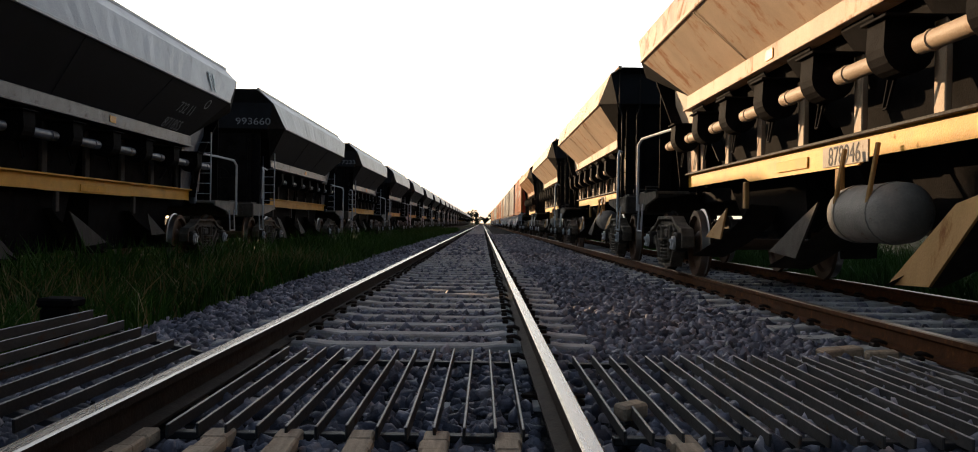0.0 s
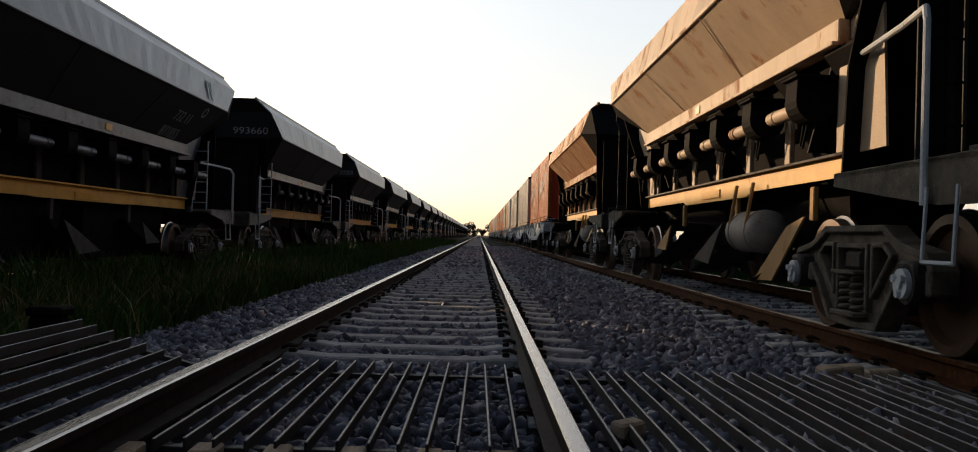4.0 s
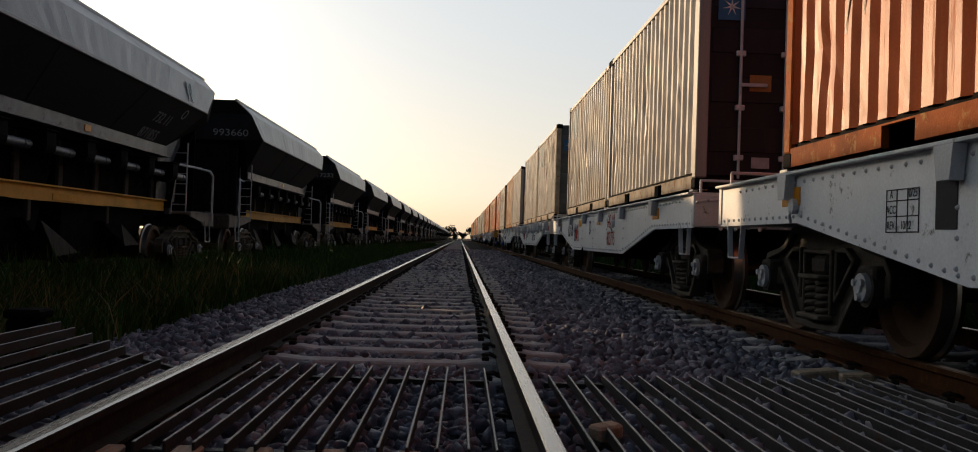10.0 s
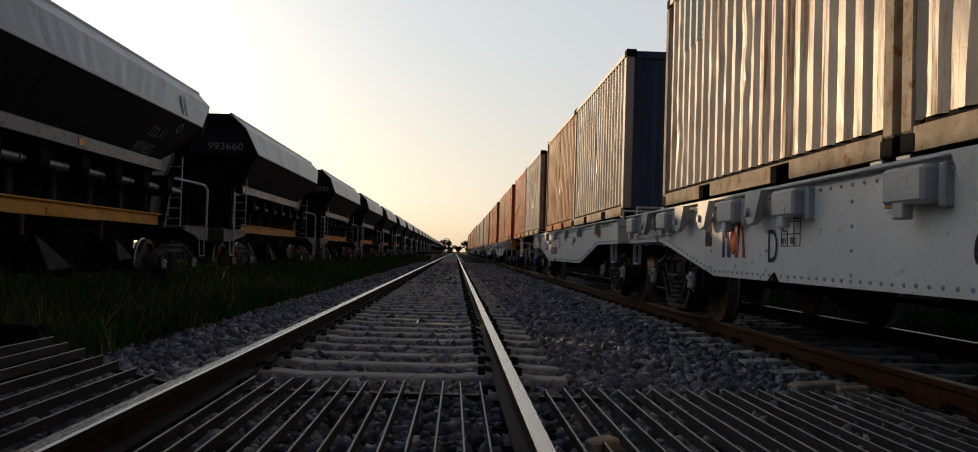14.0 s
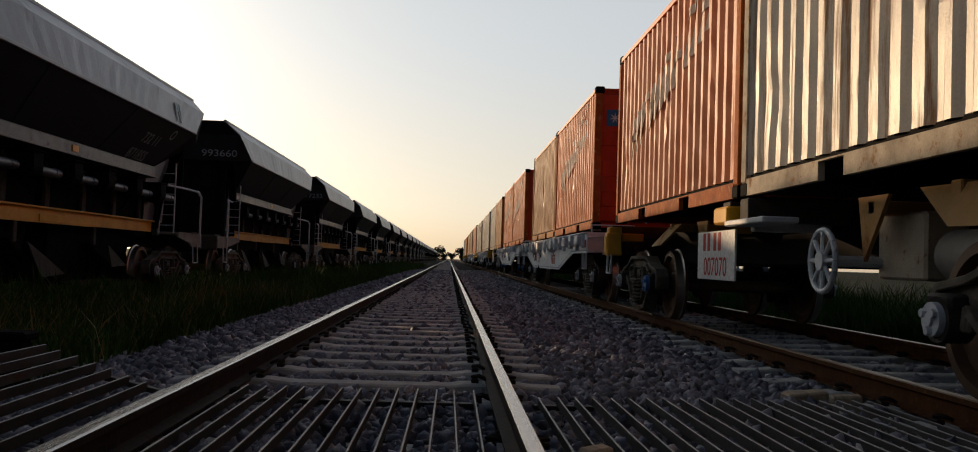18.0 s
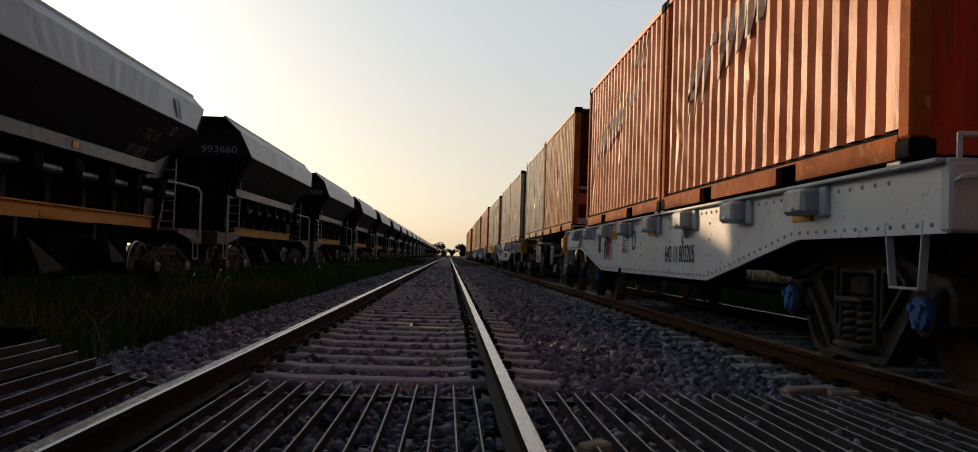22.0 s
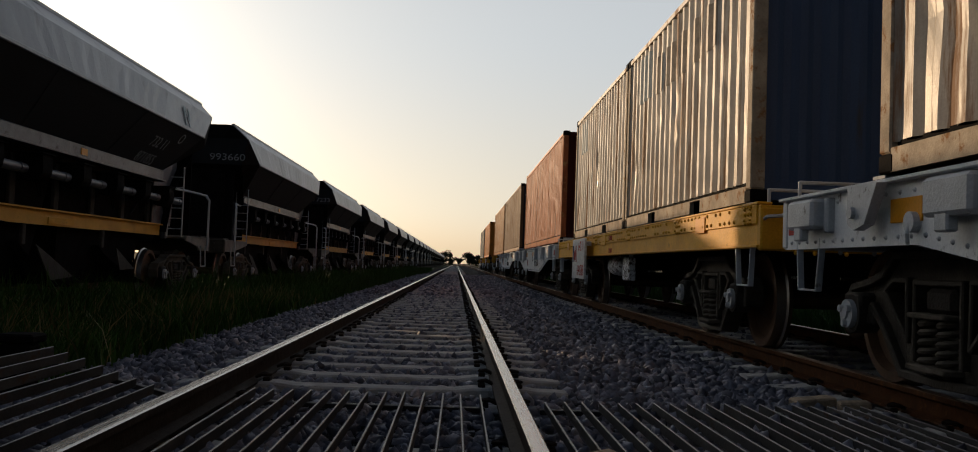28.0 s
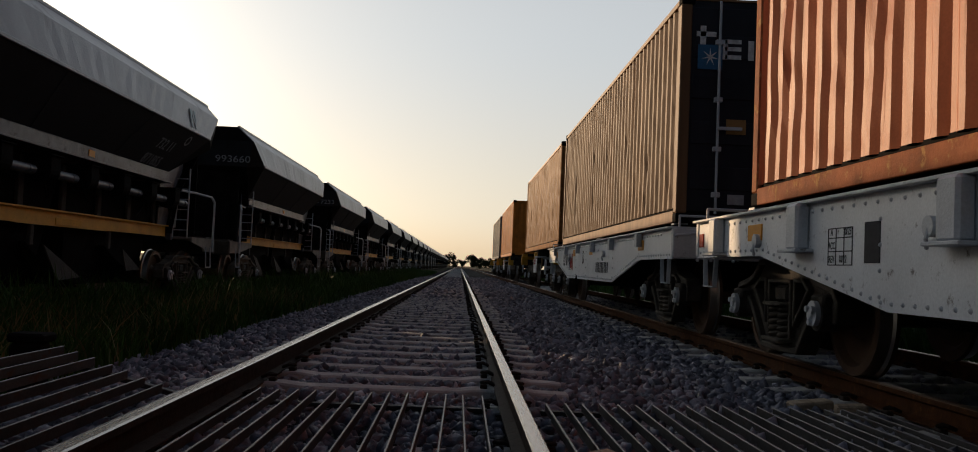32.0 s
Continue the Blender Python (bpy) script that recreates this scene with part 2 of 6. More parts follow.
M = dict(
    cream=mat("weathered_cream_paint", (0.52, 0.38, 0.25), 0.6, var=0.14, scale=1.2, wear=(0.30, 0.13, 0.05), wear_amount=0.5, wear_scale=2.2, streak=(1, 1, 0.35)),
    ochre=mat("rusty_ochre_paint", (0.46, 0.24, 0.09), 0.6, var=0.25, scale=1.2, wear=(0.28, 0.11, 0.035), wear_amount=0.7, wear_scale=1.6, streak=(1, 1, 0.4)),
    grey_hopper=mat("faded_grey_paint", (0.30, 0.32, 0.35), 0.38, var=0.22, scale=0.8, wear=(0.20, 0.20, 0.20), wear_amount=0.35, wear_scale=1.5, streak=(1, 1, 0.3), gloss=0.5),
    # near-black: shade on lower slopes and end plates is put into the colour
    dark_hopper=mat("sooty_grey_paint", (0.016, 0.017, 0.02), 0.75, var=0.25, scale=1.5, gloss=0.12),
    # grimy steel; on bins, gates and underframes its black also holds the shade
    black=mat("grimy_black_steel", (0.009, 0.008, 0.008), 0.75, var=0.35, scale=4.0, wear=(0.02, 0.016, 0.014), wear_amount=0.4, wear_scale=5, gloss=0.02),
    grime=mat("oily_brown_steel", (0.02, 0.017, 0.015), 0.65, metal=0.1, var=0.35, scale=7.0, wear=(0.055, 0.04, 0.028), wear_amount=0.5, wear_scale=6, bump=0.3, gloss=0.12),
    cast=mat("dusty_cast_steel", (0.05, 0.043, 0.036), 0.75, metal=0.0, var=0.3, scale=6.0, wear=(0.05, 0.04, 0.035), wear_amount=0.5, wear_scale=5, bump=0.3, gloss=0.15),
    dust=mat("dusty_brown_casting", (0.125, 0.105, 0.08), 0.85, var=0.35, scale=6.0, wear=(0.06, 0.05, 0.04), wear_amount=0.5, wear_scale=4, bump=0.3, gloss=0.15),
    sill=mat("yellow_ochre_sill_paint", (0.74, 0.38, 0.035), 0.55, var=0.15, scale=2.0, wear=(0.25, 0.12, 0.03), wear_amount=0.28, wear_scale=3, gloss=0.2),
    tan_side=mat("tan_hopper_paint", (0.40, 0.23, 0.085), 0.6, var=0.15, scale=1.5, wear=(0.2, 0.085, 0.03), wear_amount=0.45, wear_scale=2.4, streak=(1, 1, 0.4), gloss=0.06),
    frame_dark=mat("sooty_bogie_casting", (0.05, 0.042, 0.032), 0.6, var=0.35, scale=6.0, wear=(0.09, 0.075, 0.055), wear_amount=0.35, wear_scale=4, bump=0.3, gloss=0.15),
    slate=mat("blue_grey_steel_paint", (0.085, 0.095, 0.12), 0.4, var=0.35, scale=2.5, wear=(0.05, 0.045, 0.045), wear_amount=0.45, wear_scale=4, gloss=0.4),
    dim=mat("stencil_soot_grey", (0.30, 0.31, 0.33), 0.8, bump=0, var=0.3, scale=9, gloss=0.1),
    paper=mat("paper_label", (0.42, 0.42, 0.44), 0.7, bump=0, var=0.15, scale=12),
    pink=mat("faded_red_label", (0.45, 0.16, 0.12), 0.7, bump=0, var=0.15, scale=12),
    decal_azure=mat("label_blue", (0.05, 0.16, 0.30), 0.6, bump=0, var=0.1, scale=12),
    pale=mat("dusty_pale_paint", (0.48, 0.40, 0.30), 0.6, var=0.18, scale=3.0, wear=RUST, wear_amount=0.35, wear_scale=5),
    white=mat("grey_white_wagon_paint", (0.85, 0.87, 0.88), 0.36, gloss=0.6, var=0.07, scale=1.5, wear=(0.16, 0.14, 0.125), wear_amount=0.34, wear_scale=8, bump=0.06, tone=0.04),
    greyw=mat("light_grey_steel_paint", (0.54, 0.56, 0.58), 0.42, gloss=0.4, var=0.12, scale=3, wear=(0.14, 0.12, 0.1), wear_amount=0.3, wear_scale=8, tone=0.05),
    yellow=mat("safety_yellow_paint", (0.72, 0.36, 0.02), 0.55, var=0.12, scale=3, wear=(0.22, 0.13, 0.05), wear_amount=0.3, wear_scale=6),
    reflect=mat("amber_reflector", (0.75, 0.32, 0.02), 0.35, var=0.05, bump=0.02, tone=0.03),
    rail=mat("brown_rail_steel", (0.03, 0.02, 0.015), 0.75, metal=0.2, var=0.3, scale=9, wear=(0.03, 0.02, 0.016), wear_amount=0.5, wear_scale=12, gloss=0.12),
    orange_rail=mat("orange_rusty_rail_steel", (0.08, 0.03, 0.011), 0.75, metal=0.1, var=0.3, scale=9, wear=(0.13, 0.055, 0.02), wear_amount=0.5, wear_scale=12, gloss=0.05),
    shiny=mat("polished_rail_head", (0.40, 0.37, 0.34), 0.26, metal=1.0, var=0.12, scale=5, streak=(8, 0.3, 1), bump=0.03),
    rusthead=mat("rusted_rail_head", (0.26, 0.17, 0.11), 0.4, metal=0.8, var=0.2, scale=6, streak=(6, 0.4, 1)),
    wheel=mat("worn_wheel_steel", (0.10, 0.055, 0.03), 0.6, metal=0.3, var=0.25, scale=5, gloss=0.25),
    tread=mat("bright_wheel_tread", (0.36, 0.33, 0.30), 0.38, metal=1.0, var=0.1, scale=6, bump=0.03),
    concrete=mat("weathered_concrete", (0.49, 0.475, 0.45), 0.9, var=0.22, scale=5, fine=90, wear=(0.25, 0.235, 0.22), wear_amount=0.45, wear_scale=9, bump=0.3, gloss=0.15),
    stone=stone_mat(),
    # far darker than the stones: shade in their gaps is put into this colour
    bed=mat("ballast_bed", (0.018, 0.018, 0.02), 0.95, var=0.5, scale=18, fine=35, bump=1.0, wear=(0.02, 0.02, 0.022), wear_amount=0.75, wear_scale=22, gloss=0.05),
    soil=mat("grassy_earth", (0.025, 0.032, 0.014), 0.95, var=0.4, scale=0.6, fine=12, wear=(0.04, 0.036, 0.02), wear_amount=0.5, wear_scale=0.8, bump=0.6, gloss=0.05),
    blade=mat("grass_blade", (0.045, 0.10, 0.014), 0.6, var=0.35, scale=1.3, bump=0, gloss=0.1),
    dry=mat("dry_grass_blade", (0.22, 0.18, 0.07), 0.7, var=0.25, scale=2, bump=0, gloss=0.1),
    # paler steel for bar tops only, sky light put into the colour
    bar_top=mat("rubbed_grid_steel", (0.17, 0.165, 0.165), 0.45, metal=0.6, var=0.25, scale=5, wear=(0.10, 0.07, 0.05), wear_amount=0.3, wear_scale=8),
    bar=mat("dull_grid_steel", (0.055, 0.053, 0.053), 0.6, metal=0.4, var=0.25, scale=5, wear=(0.09, 0.05, 0.03), wear_amount=0.4, wear_scale=8),
    plank=mat("sun_bleached_timber", (0.50, 0.38, 0.26), 0.85, var=0.25, scale=4, streak=(6, 0.6, 6), bump=0.4, gloss=0.15),
    leaf=mat("far_leaf", (0.03, 0.04, 0.02), 0.8, var=0.4, scale=0.4, bump=0, gloss=0.05),
    tank=mat("dusty_grey_tank_paint", (0.24, 0.22, 0.19), 0.6, var=0.2, scale=4, wear=(0.12, 0.07, 0.04), wear_amount=0.35, wear_scale=6),
    chipped=mat("chipped_white_paint", (0.74, 0.76, 0.76), 0.45, var=0.08, scale=3, wear=(0.07, 0.055, 0.045), wear_amount=0.72, wear_scale=14, bump=0.1),
    bark=mat("bark", (0.07, 0.05, 0.035), 0.9, var=0.3, scale=3, gloss=0.05),
    decal_black=mat("stencil_black", (0.03, 0.03, 0.035), 0.7, bump=0, var=0.2, scale=20),
    decal_red=mat("stencil_red", (0.45, 0.05, 0.03), 0.7, bump=0, var=0.2, scale=20),
    decal_white=mat("stencil_white", (0.78, 0.77, 0.75), 0.4, bump=0, var=0.2, scale=20),
    decal_faded=mat("faded_white_paint", (0.56, 0.40, 0.32), 0.5, bump=0, var=0.35, scale=6),
    decal_blue=mat("stencil_blue", (0.03, 0.05, 0.12), 0.7, bump=0, var=0.2, scale=20),
    decal_sky=mat("stencil_light_blue", (0.25, 0.34, 0.37), 0.4, bump=0, var=0.2, scale=20),
    decal_grey=mat("stencil_faded_grey", (0.27, 0.22, 0.16), 0.4, bump=0, var=0.3, scale=8),
    cyan=mat("blue_bearing_cap", (0.06, 0.16, 0.42), 0.5, var=0.2, scale=12),
)
POST = {c: mat(c + "_scraped_post_paint", base, 0.7, var=0.3, scale=3, wear=(0.24, 0.13, 0.06) if c == "cream" else (0.42, 0.24, 0.1), wear_amount=0.5, wear_scale=7, bump=0.2, gloss=0.06)
        for c, base in (("orange", (0.38, 0.10, 0.02)), ("red", (0.33, 0.05, 0.02)), ("cream", (0.40, 0.34, 0.26)), ("tan", (0.34, 0.15, 0.05)), ("brown", (0.36, 0.12, 0.05)))}
CONT = dict(
    orange=mat("orange_container_paint", (0.60, 0.13, 0.022), 0.4, var=0.24, scale=1.6, wear=(0.45, 0.13, 0.04), wear_amount=0.42, wear_scale=2.6, streak=(1, 1.6, 0.14), bump=0.08, gloss=0.12),
    red=mat("red_container_paint", (0.54, 0.055, 0.02), 0.42, var=0.24, scale=1.6, wear=(0.30, 0.07, 0.03), wear_amount=0.42, wear_scale=2.6, streak=(1, 1.6, 0.14), bump=0.08, gloss=0.12),
    tan=mat("tan_container_paint", (0.48, 0.21, 0.065), 0.42, var=0.24, scale=1.6, wear=(0.26, 0.12, 0.05), wear_amount=0.5, wear_scale=2.6, streak=(1, 1.6, 0.14), bump=0.08, gloss=0.12),
    cream=mat("cream_grey_container_paint", (0.53, 0.49, 0.42), 0.36, var=0.26, scale=1.6, wear=(0.22, 0.12, 0.06), wear_amount=0.6, wear_scale=2.8, streak=(1, 1.6, 0.12), bump=0.08, gloss=0.12),
    grey=mat("grey_container_paint", (0.40, 0.37, 0.33), 0.42, var=0.24, scale=1.6, wear=(0.22, 0.13, 0.07), wear_amount=0.4, wear_scale=2, streak=(1, 1.6, 0.12), bump=0.08, gloss=0.12),
    brown=mat("brown_red_container_paint", (0.50, 0.14, 0.05), 0.45, var=0.24, scale=1.6, wear=(0.22, 0.09, 0.05), wear_amount=0.35, wear_scale=2, streak=(1, 1.6, 0.12), bump=0.08, gloss=0.12),
    dark=mat("dark_brown_container_paint", (0.26, 0.14, 0.07), 0.55, var=0.24, scale=1.6, wear=(0.16, 0.08, 0.04), wear_amount=0.35, wear_scale=2, streak=(1, 1.6, 0.12), bump=0.08, gloss=0.12),
    yellow=mat("yellow_orange_container_paint", (0.66, 0.21, 0.03), 0.5, var=0.24, scale=1.6, wear=(0.3, 0.14, 0.05), wear_amount=0.3, wear_scale=2, bump=0.08, gloss=0.12),
    # maroon and black go on ends only, whose shade is put into the colour
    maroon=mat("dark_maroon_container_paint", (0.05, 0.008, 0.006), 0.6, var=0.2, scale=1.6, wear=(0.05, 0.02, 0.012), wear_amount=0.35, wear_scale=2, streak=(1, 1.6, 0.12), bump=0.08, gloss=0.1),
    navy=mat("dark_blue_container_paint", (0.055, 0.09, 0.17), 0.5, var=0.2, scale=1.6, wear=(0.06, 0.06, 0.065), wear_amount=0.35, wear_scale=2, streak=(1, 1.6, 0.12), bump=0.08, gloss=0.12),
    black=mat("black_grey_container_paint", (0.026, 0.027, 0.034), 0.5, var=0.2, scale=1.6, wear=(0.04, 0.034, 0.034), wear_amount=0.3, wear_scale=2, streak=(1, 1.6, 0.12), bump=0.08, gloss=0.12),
    green=mat("dark_green_container_paint", (0.11, 0.13, 0.14), 0.5, var=0.24, scale=1.6, bump=0.08, gloss=0.12),
)
# ---- mesh helpers ----
def box(bm, c, s, bevel=0.0, rot=None):
    """A box of size s round c, edges broken by bevel, turned by the matrix rot."""
    m = Matrix.Translation(c) @ (rot.to_4x4() if rot else Matrix()) @ Matrix.Diagonal((*s, 1))
    got = bmesh.ops.create_cube(bm, size=1.0, matrix=m)["verts"]
    if bevel:
        edges = {e for v in got for e in v.link_edges}
        bmesh.ops.bevel(bm, geom=list(edges), offset=bevel, segments=1, affect="EDGES", profile=0.5)


def cyl(bm, p, q, r, seg=16, r2=None):
    p, q = Vector(p), Vector(q)
    d = q - p
    m = Matrix.Translation((p + q) / 2) @ d.to_track_quat("Z", "Y").to_matrix().to_4x4()
    bmesh.ops.create_cone(bm, cap_ends=True, segments=seg, radius1=r, radius2=r if r2 is None else r2, depth=d.length, matrix=m)


def bent(bm, pts, r, seg=8):
    """A round bar through the points."""
    for a, b in zip(pts, pts[1:]):
        cyl(bm, a, b, r, seg)
    for a in pts[1:-1]:
        bmesh.ops.create_icosphere(bm, subdivisions=1, radius=r * 1.06, matrix=Matrix.Translation(a))


def plate(bm, pts, t):
    """A flat polygon of points, thickened by the vector t."""
    t = Vector(t)
    a = [bm.verts.new(p) for p in pts]
    b = [bm.verts.new(Vector(p) + t) for p in pts]
    bm.faces.new(a)
    bm.faces.new(list(reversed(b)))
    n = len(pts)
    for i in range(n):
        bm.faces.new((a[i], b[i], b[(i + 1) % n], a[(i + 1) % n]))


def drum(bm, x, z, prof, seg=24):
    """A closed drum lying along y at (x, z), turned from pairs of (y, radius)."""
    rings = [[bm.verts.new((x + r * math.cos(2 * math.pi * k / seg), y, z + r * math.sin(2 * math.pi * k / seg))) for k in range(seg)] for y, r in prof]
    for a, b in zip(rings, rings[1:]):
        for k in range(seg):
            bm.faces.new((a[k], a[(k + 1) % seg], b[(k + 1) % seg], b[k]))
    bm.faces.new(rings[0]), bm.faces.new(rings[-1])


def coil(bm, c, r, h, turns, wire, seg=10):
    """A coil spring standing on c."""
    steps = turns * seg
    ring_prev = None
    for i in range(steps + 1):
        a = 2 * math.pi * i / seg
        ctr = Vector(c) + Vector((r * math.cos(a), r * math.sin(a), h * i / steps))
        out = Vector((math.cos(a), math.sin(a), 0))
        ring = [bm.verts.new(ctr + wire * (math.cos(k * math.pi / 2.5) * out + math.sin(k * math.pi / 2.5) * Vector((0, 0, 1)))) for k in range(5)]
        if ring_prev:
            for k in range(5):
                bm.faces.new((ring_prev[k], ring_prev[(k + 1) % 5], ring[(k + 1) % 5], ring[k]))
        ring_prev = ring


def mesh_of(name, bm, material, smooth=False):
    bmesh.ops.recalc_face_normals(bm, faces=bm.faces)
    me = bpy.data.meshes.new(name)
    bm.to_mesh(me)
    bm.free()
    for one in material if isinstance(material, (list, tuple)) else (material,):
        me.materials.append(one)
    if smooth:
        me.shade_smooth()
        me.set_sharp_from_angle(angle=radians(38))
    return me


def part(name, bm, material, parent, label="", at=None, smooth=False):
    me = bm if isinstance(bm, bpy.types.Mesh) else mesh_of(name, bm, material, smooth)
    ob = new(name, me)
    ob.parent = parent
    if at is not None:
        ob.matrix_basis = at
    return tagged(ob, label)


def thing(name, label, category, group="", at=None):
    ob = new(name)
    ob.empty_display_size = 0.3
    if at is not None:
        ob.matrix_basis = at
    return tagged(ob, label, category, group)


def setting(name, bm, material, label="", category="", smooth=False, kind="structure"):
    ob = new(name, mesh_of(name, bm, material, smooth))
    return tagged(ob, label, category, kind=kind)


def rivets(bm, points, out, r=0.016):
    """Dome-headed rivets at the points, standing out along the vector out."""
    q = Vector(out).to_track_quat("Z", "Y").to_matrix().to_4x4()
    for p in points:
        bmesh.ops.create_cone(bm, cap_ends=True, segments=7, radius1=r, radius2=r * 0.45, depth=r * 0.8,
                              matrix=Matrix.Translation(Vector(p) + Vector(out) * r * 0.35) @ q)


def lerp_points(a, b, step):
    a, b = Vector(a), Vector(b)
    n = max(1, round((b - a).length / step))
    return [a.lerp(b, i / n) for i in range(n + 1)]


TEXTS = {}


def writing(text, size, material):
    """Letters of the built-in font as a mesh in the x-y plane, standing on y = 0, centred."""
    key = (text, size, material.name)
    if key not in TEXTS:
        cu = bpy.data.curves.new("writing", "FONT")
        cu.body, cu.size, cu.align_x, cu.extrude = text, size, "CENTER", 0.001
        ob = bpy.data.objects.new("writing", cu)
        scene.collection.objects.link(ob)
        me = bpy.data.meshes.new_from_object(ob.evaluated_get(bpy.context.evaluated_depsgraph_get()))
        bpy.data.objects.remove(ob)
        me.materials.clear()
        me.materials.append(material)
        TEXTS[key] = me
    return TEXTS[key]


# a pose that lays writing on a side that faces -x (read from the left of the wagon), on a side that faces +x, or on an end that faces -y
def on_left(x, y, z, squeeze=1.0):
    return Matrix(((0, 0, -1, x), (-squeeze, 0, 0, y), (0, 1, 0, z), (0, 0, 0, 1)))


def on_right(x, y, z, squeeze=1.0):
    return Matrix(((0, 0, 1, x), (squeeze, 0, 0, y), (0, 1, 0, z), (0, 0, 0, 1)))


def on_end(x, y, z, squeeze=1.0):
    return Matrix(((squeeze, 0, 0, x), (0, 0, -1, y), (0, 1, 0, z), (0, 0, 0, 1)))
# ---- ground and tracks ----
RAIL = 0.17                      # top of rail above the sleepers
GAUGE = 0.873                    # centre of track to centre of rail head
X_RIGHT, X_LEFT = 4.30, -6.00    # centres of the neighbouring tracks
RISE, SINK = 0.03, -0.12         # level of the neighbouring tracks' rails against the middle one
FAR = 900.0

bm = bmesh.new()
xs = [-3000, -400, -60, -20, -12, -9, -4.4, -3.4, -2.6, 6.9, 7.8, 12, 30, 200, 3000]
zs = [-0.3, -0.3, -0.3, -0.3, -0.25, -0.12, -0.15, -0.16, -0.3, -0.3, -0.14, -0.2, -0.3, -0.3, -0.3]
ys = [-600, -30, -6, 0, 6, 12, 24, 40, 80, 200, 500, 1000, 4500]
grid = [[bm.verts.new((x, y, z + (0.03 * math.sin(x * 1.7 + y * 0.9) if abs(x) < 30 else 0))) for x, z in zip(xs, zs)] for y in ys]
for a, b in zip(grid, grid[1:]):
    for i in range(len(xs) - 1):
        bm.faces.new((a[i], a[i + 1], b[i + 1], b[i]))
setting("ground", bm, M["soil"], "flat grassy earth running to the horizon", "ground", True)

# the bed's near-black colour stands in for shade between the stones
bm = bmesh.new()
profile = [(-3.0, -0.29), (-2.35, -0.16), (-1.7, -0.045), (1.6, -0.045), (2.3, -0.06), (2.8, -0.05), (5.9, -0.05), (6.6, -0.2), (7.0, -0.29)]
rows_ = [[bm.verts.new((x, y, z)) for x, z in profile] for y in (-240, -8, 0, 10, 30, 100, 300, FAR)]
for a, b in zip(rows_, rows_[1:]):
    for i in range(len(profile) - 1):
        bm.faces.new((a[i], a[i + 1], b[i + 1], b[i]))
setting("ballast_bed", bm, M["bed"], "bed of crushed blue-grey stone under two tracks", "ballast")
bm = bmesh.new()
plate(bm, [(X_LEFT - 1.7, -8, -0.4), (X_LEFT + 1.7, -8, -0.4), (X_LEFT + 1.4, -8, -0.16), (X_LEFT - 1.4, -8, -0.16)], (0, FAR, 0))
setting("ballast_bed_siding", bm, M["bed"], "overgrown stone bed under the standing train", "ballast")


def rail_mesh(web, head):
    """A flat-bottomed rail from far behind to FAR, its head a face of its own material."""
    half = [(0.0, 0.17), (0.028, 0.17), (0.036, 0.163), (0.037, 0.132), (0.010, 0.118), (0.009, 0.035), (0.07, 0.018), (0.07, 0.004)]
    outline = half + [(-x, z) for x, z in reversed(half[1:])]
    bm = bmesh.new()
    sections = [[bm.verts.new((x, y, z)) for x, z in outline] for y in (-240, -6, 5, 20, 60, 200, FAR)]
    n = len(outline)
    for a, b in zip(sections, sections[1:]):
        for i in range(n):
            f = bm.faces.new((a[i], a[(i + 1) % n], b[(i + 1) % n], b[i]))
            f.material_index = 1 if i in (0, 1, n - 2, n - 1) else 0
    bm.faces.new(sections[0])
    return mesh_of("rail", bm, (web, head), True)


shiny_rail, rusty_rail, dull_rail = rail_mesh(M["rail"], M["shiny"]), rail_mesh(M["orange_rail"], M["rusthead"]), rail_mesh(M["rail"], M["orange_rail"])
for cx, me, label in ((0, shiny_rail, "worn steel rail with a polished head"), (X_RIGHT, rusty_rail, "rust-brown steel rail under the moving train"),
                      (X_LEFT, dull_rail, "rusty steel rail in the grass")):
    for side in (-1, 1):
        ob = new("rail", me)
        ob.location = (cx + side * GAUGE, 0, RISE if cx > 0 else SINK if cx < 0 else 0)
        tagged(ob, label, "rail", "rails", "structure")
# ---- wagons: running gear ----
WHEEL_R = 0.44


def wheelset_mesh():
    bm = bmesh.new()
    for s in (-1, 1):
        prof = [(s * 0.80, 0.05), (s * 0.80, 0.10), (s * 0.83, 0.16), (s * 0.835, 0.32), (s * 0.80, 0.36), (s * 0.795, 0.455), (s * 0.83, 0.465),
                (s * 0.845, WHEEL_R + 0.002), (s * 0.93, WHEEL_R - 0.008), (s * 0.935, 0.37), (s * 0.875, 0.345), (s * 0.87, 0.17), (s * 0.93, 0.11), (s * 0.93, 0.05)]
        seg = 40
        rings = []
        for k in range(seg):
            a = 2 * math.pi * k / seg
            rings.append([bm.verts.new((x, r * math.cos(a), r * math.sin(a))) for x, r in prof])
        n = len(prof)
        for k in range(seg):
            for i in range(n):
                f = bm.faces.new((rings[k][i], rings[k][(i + 1) % n], rings[(k + 1) % seg][(i + 1) % n], rings[(k + 1) % seg][i]))
                f.material_index = 1 if i in (6, 7) else 0
    cyl(bm, (-1.12, 0, 0), (1.12, 0, 0), 0.075, 14)
    return mesh_of("wheelset", bm, (M["wheel"], M["tread"]), True)


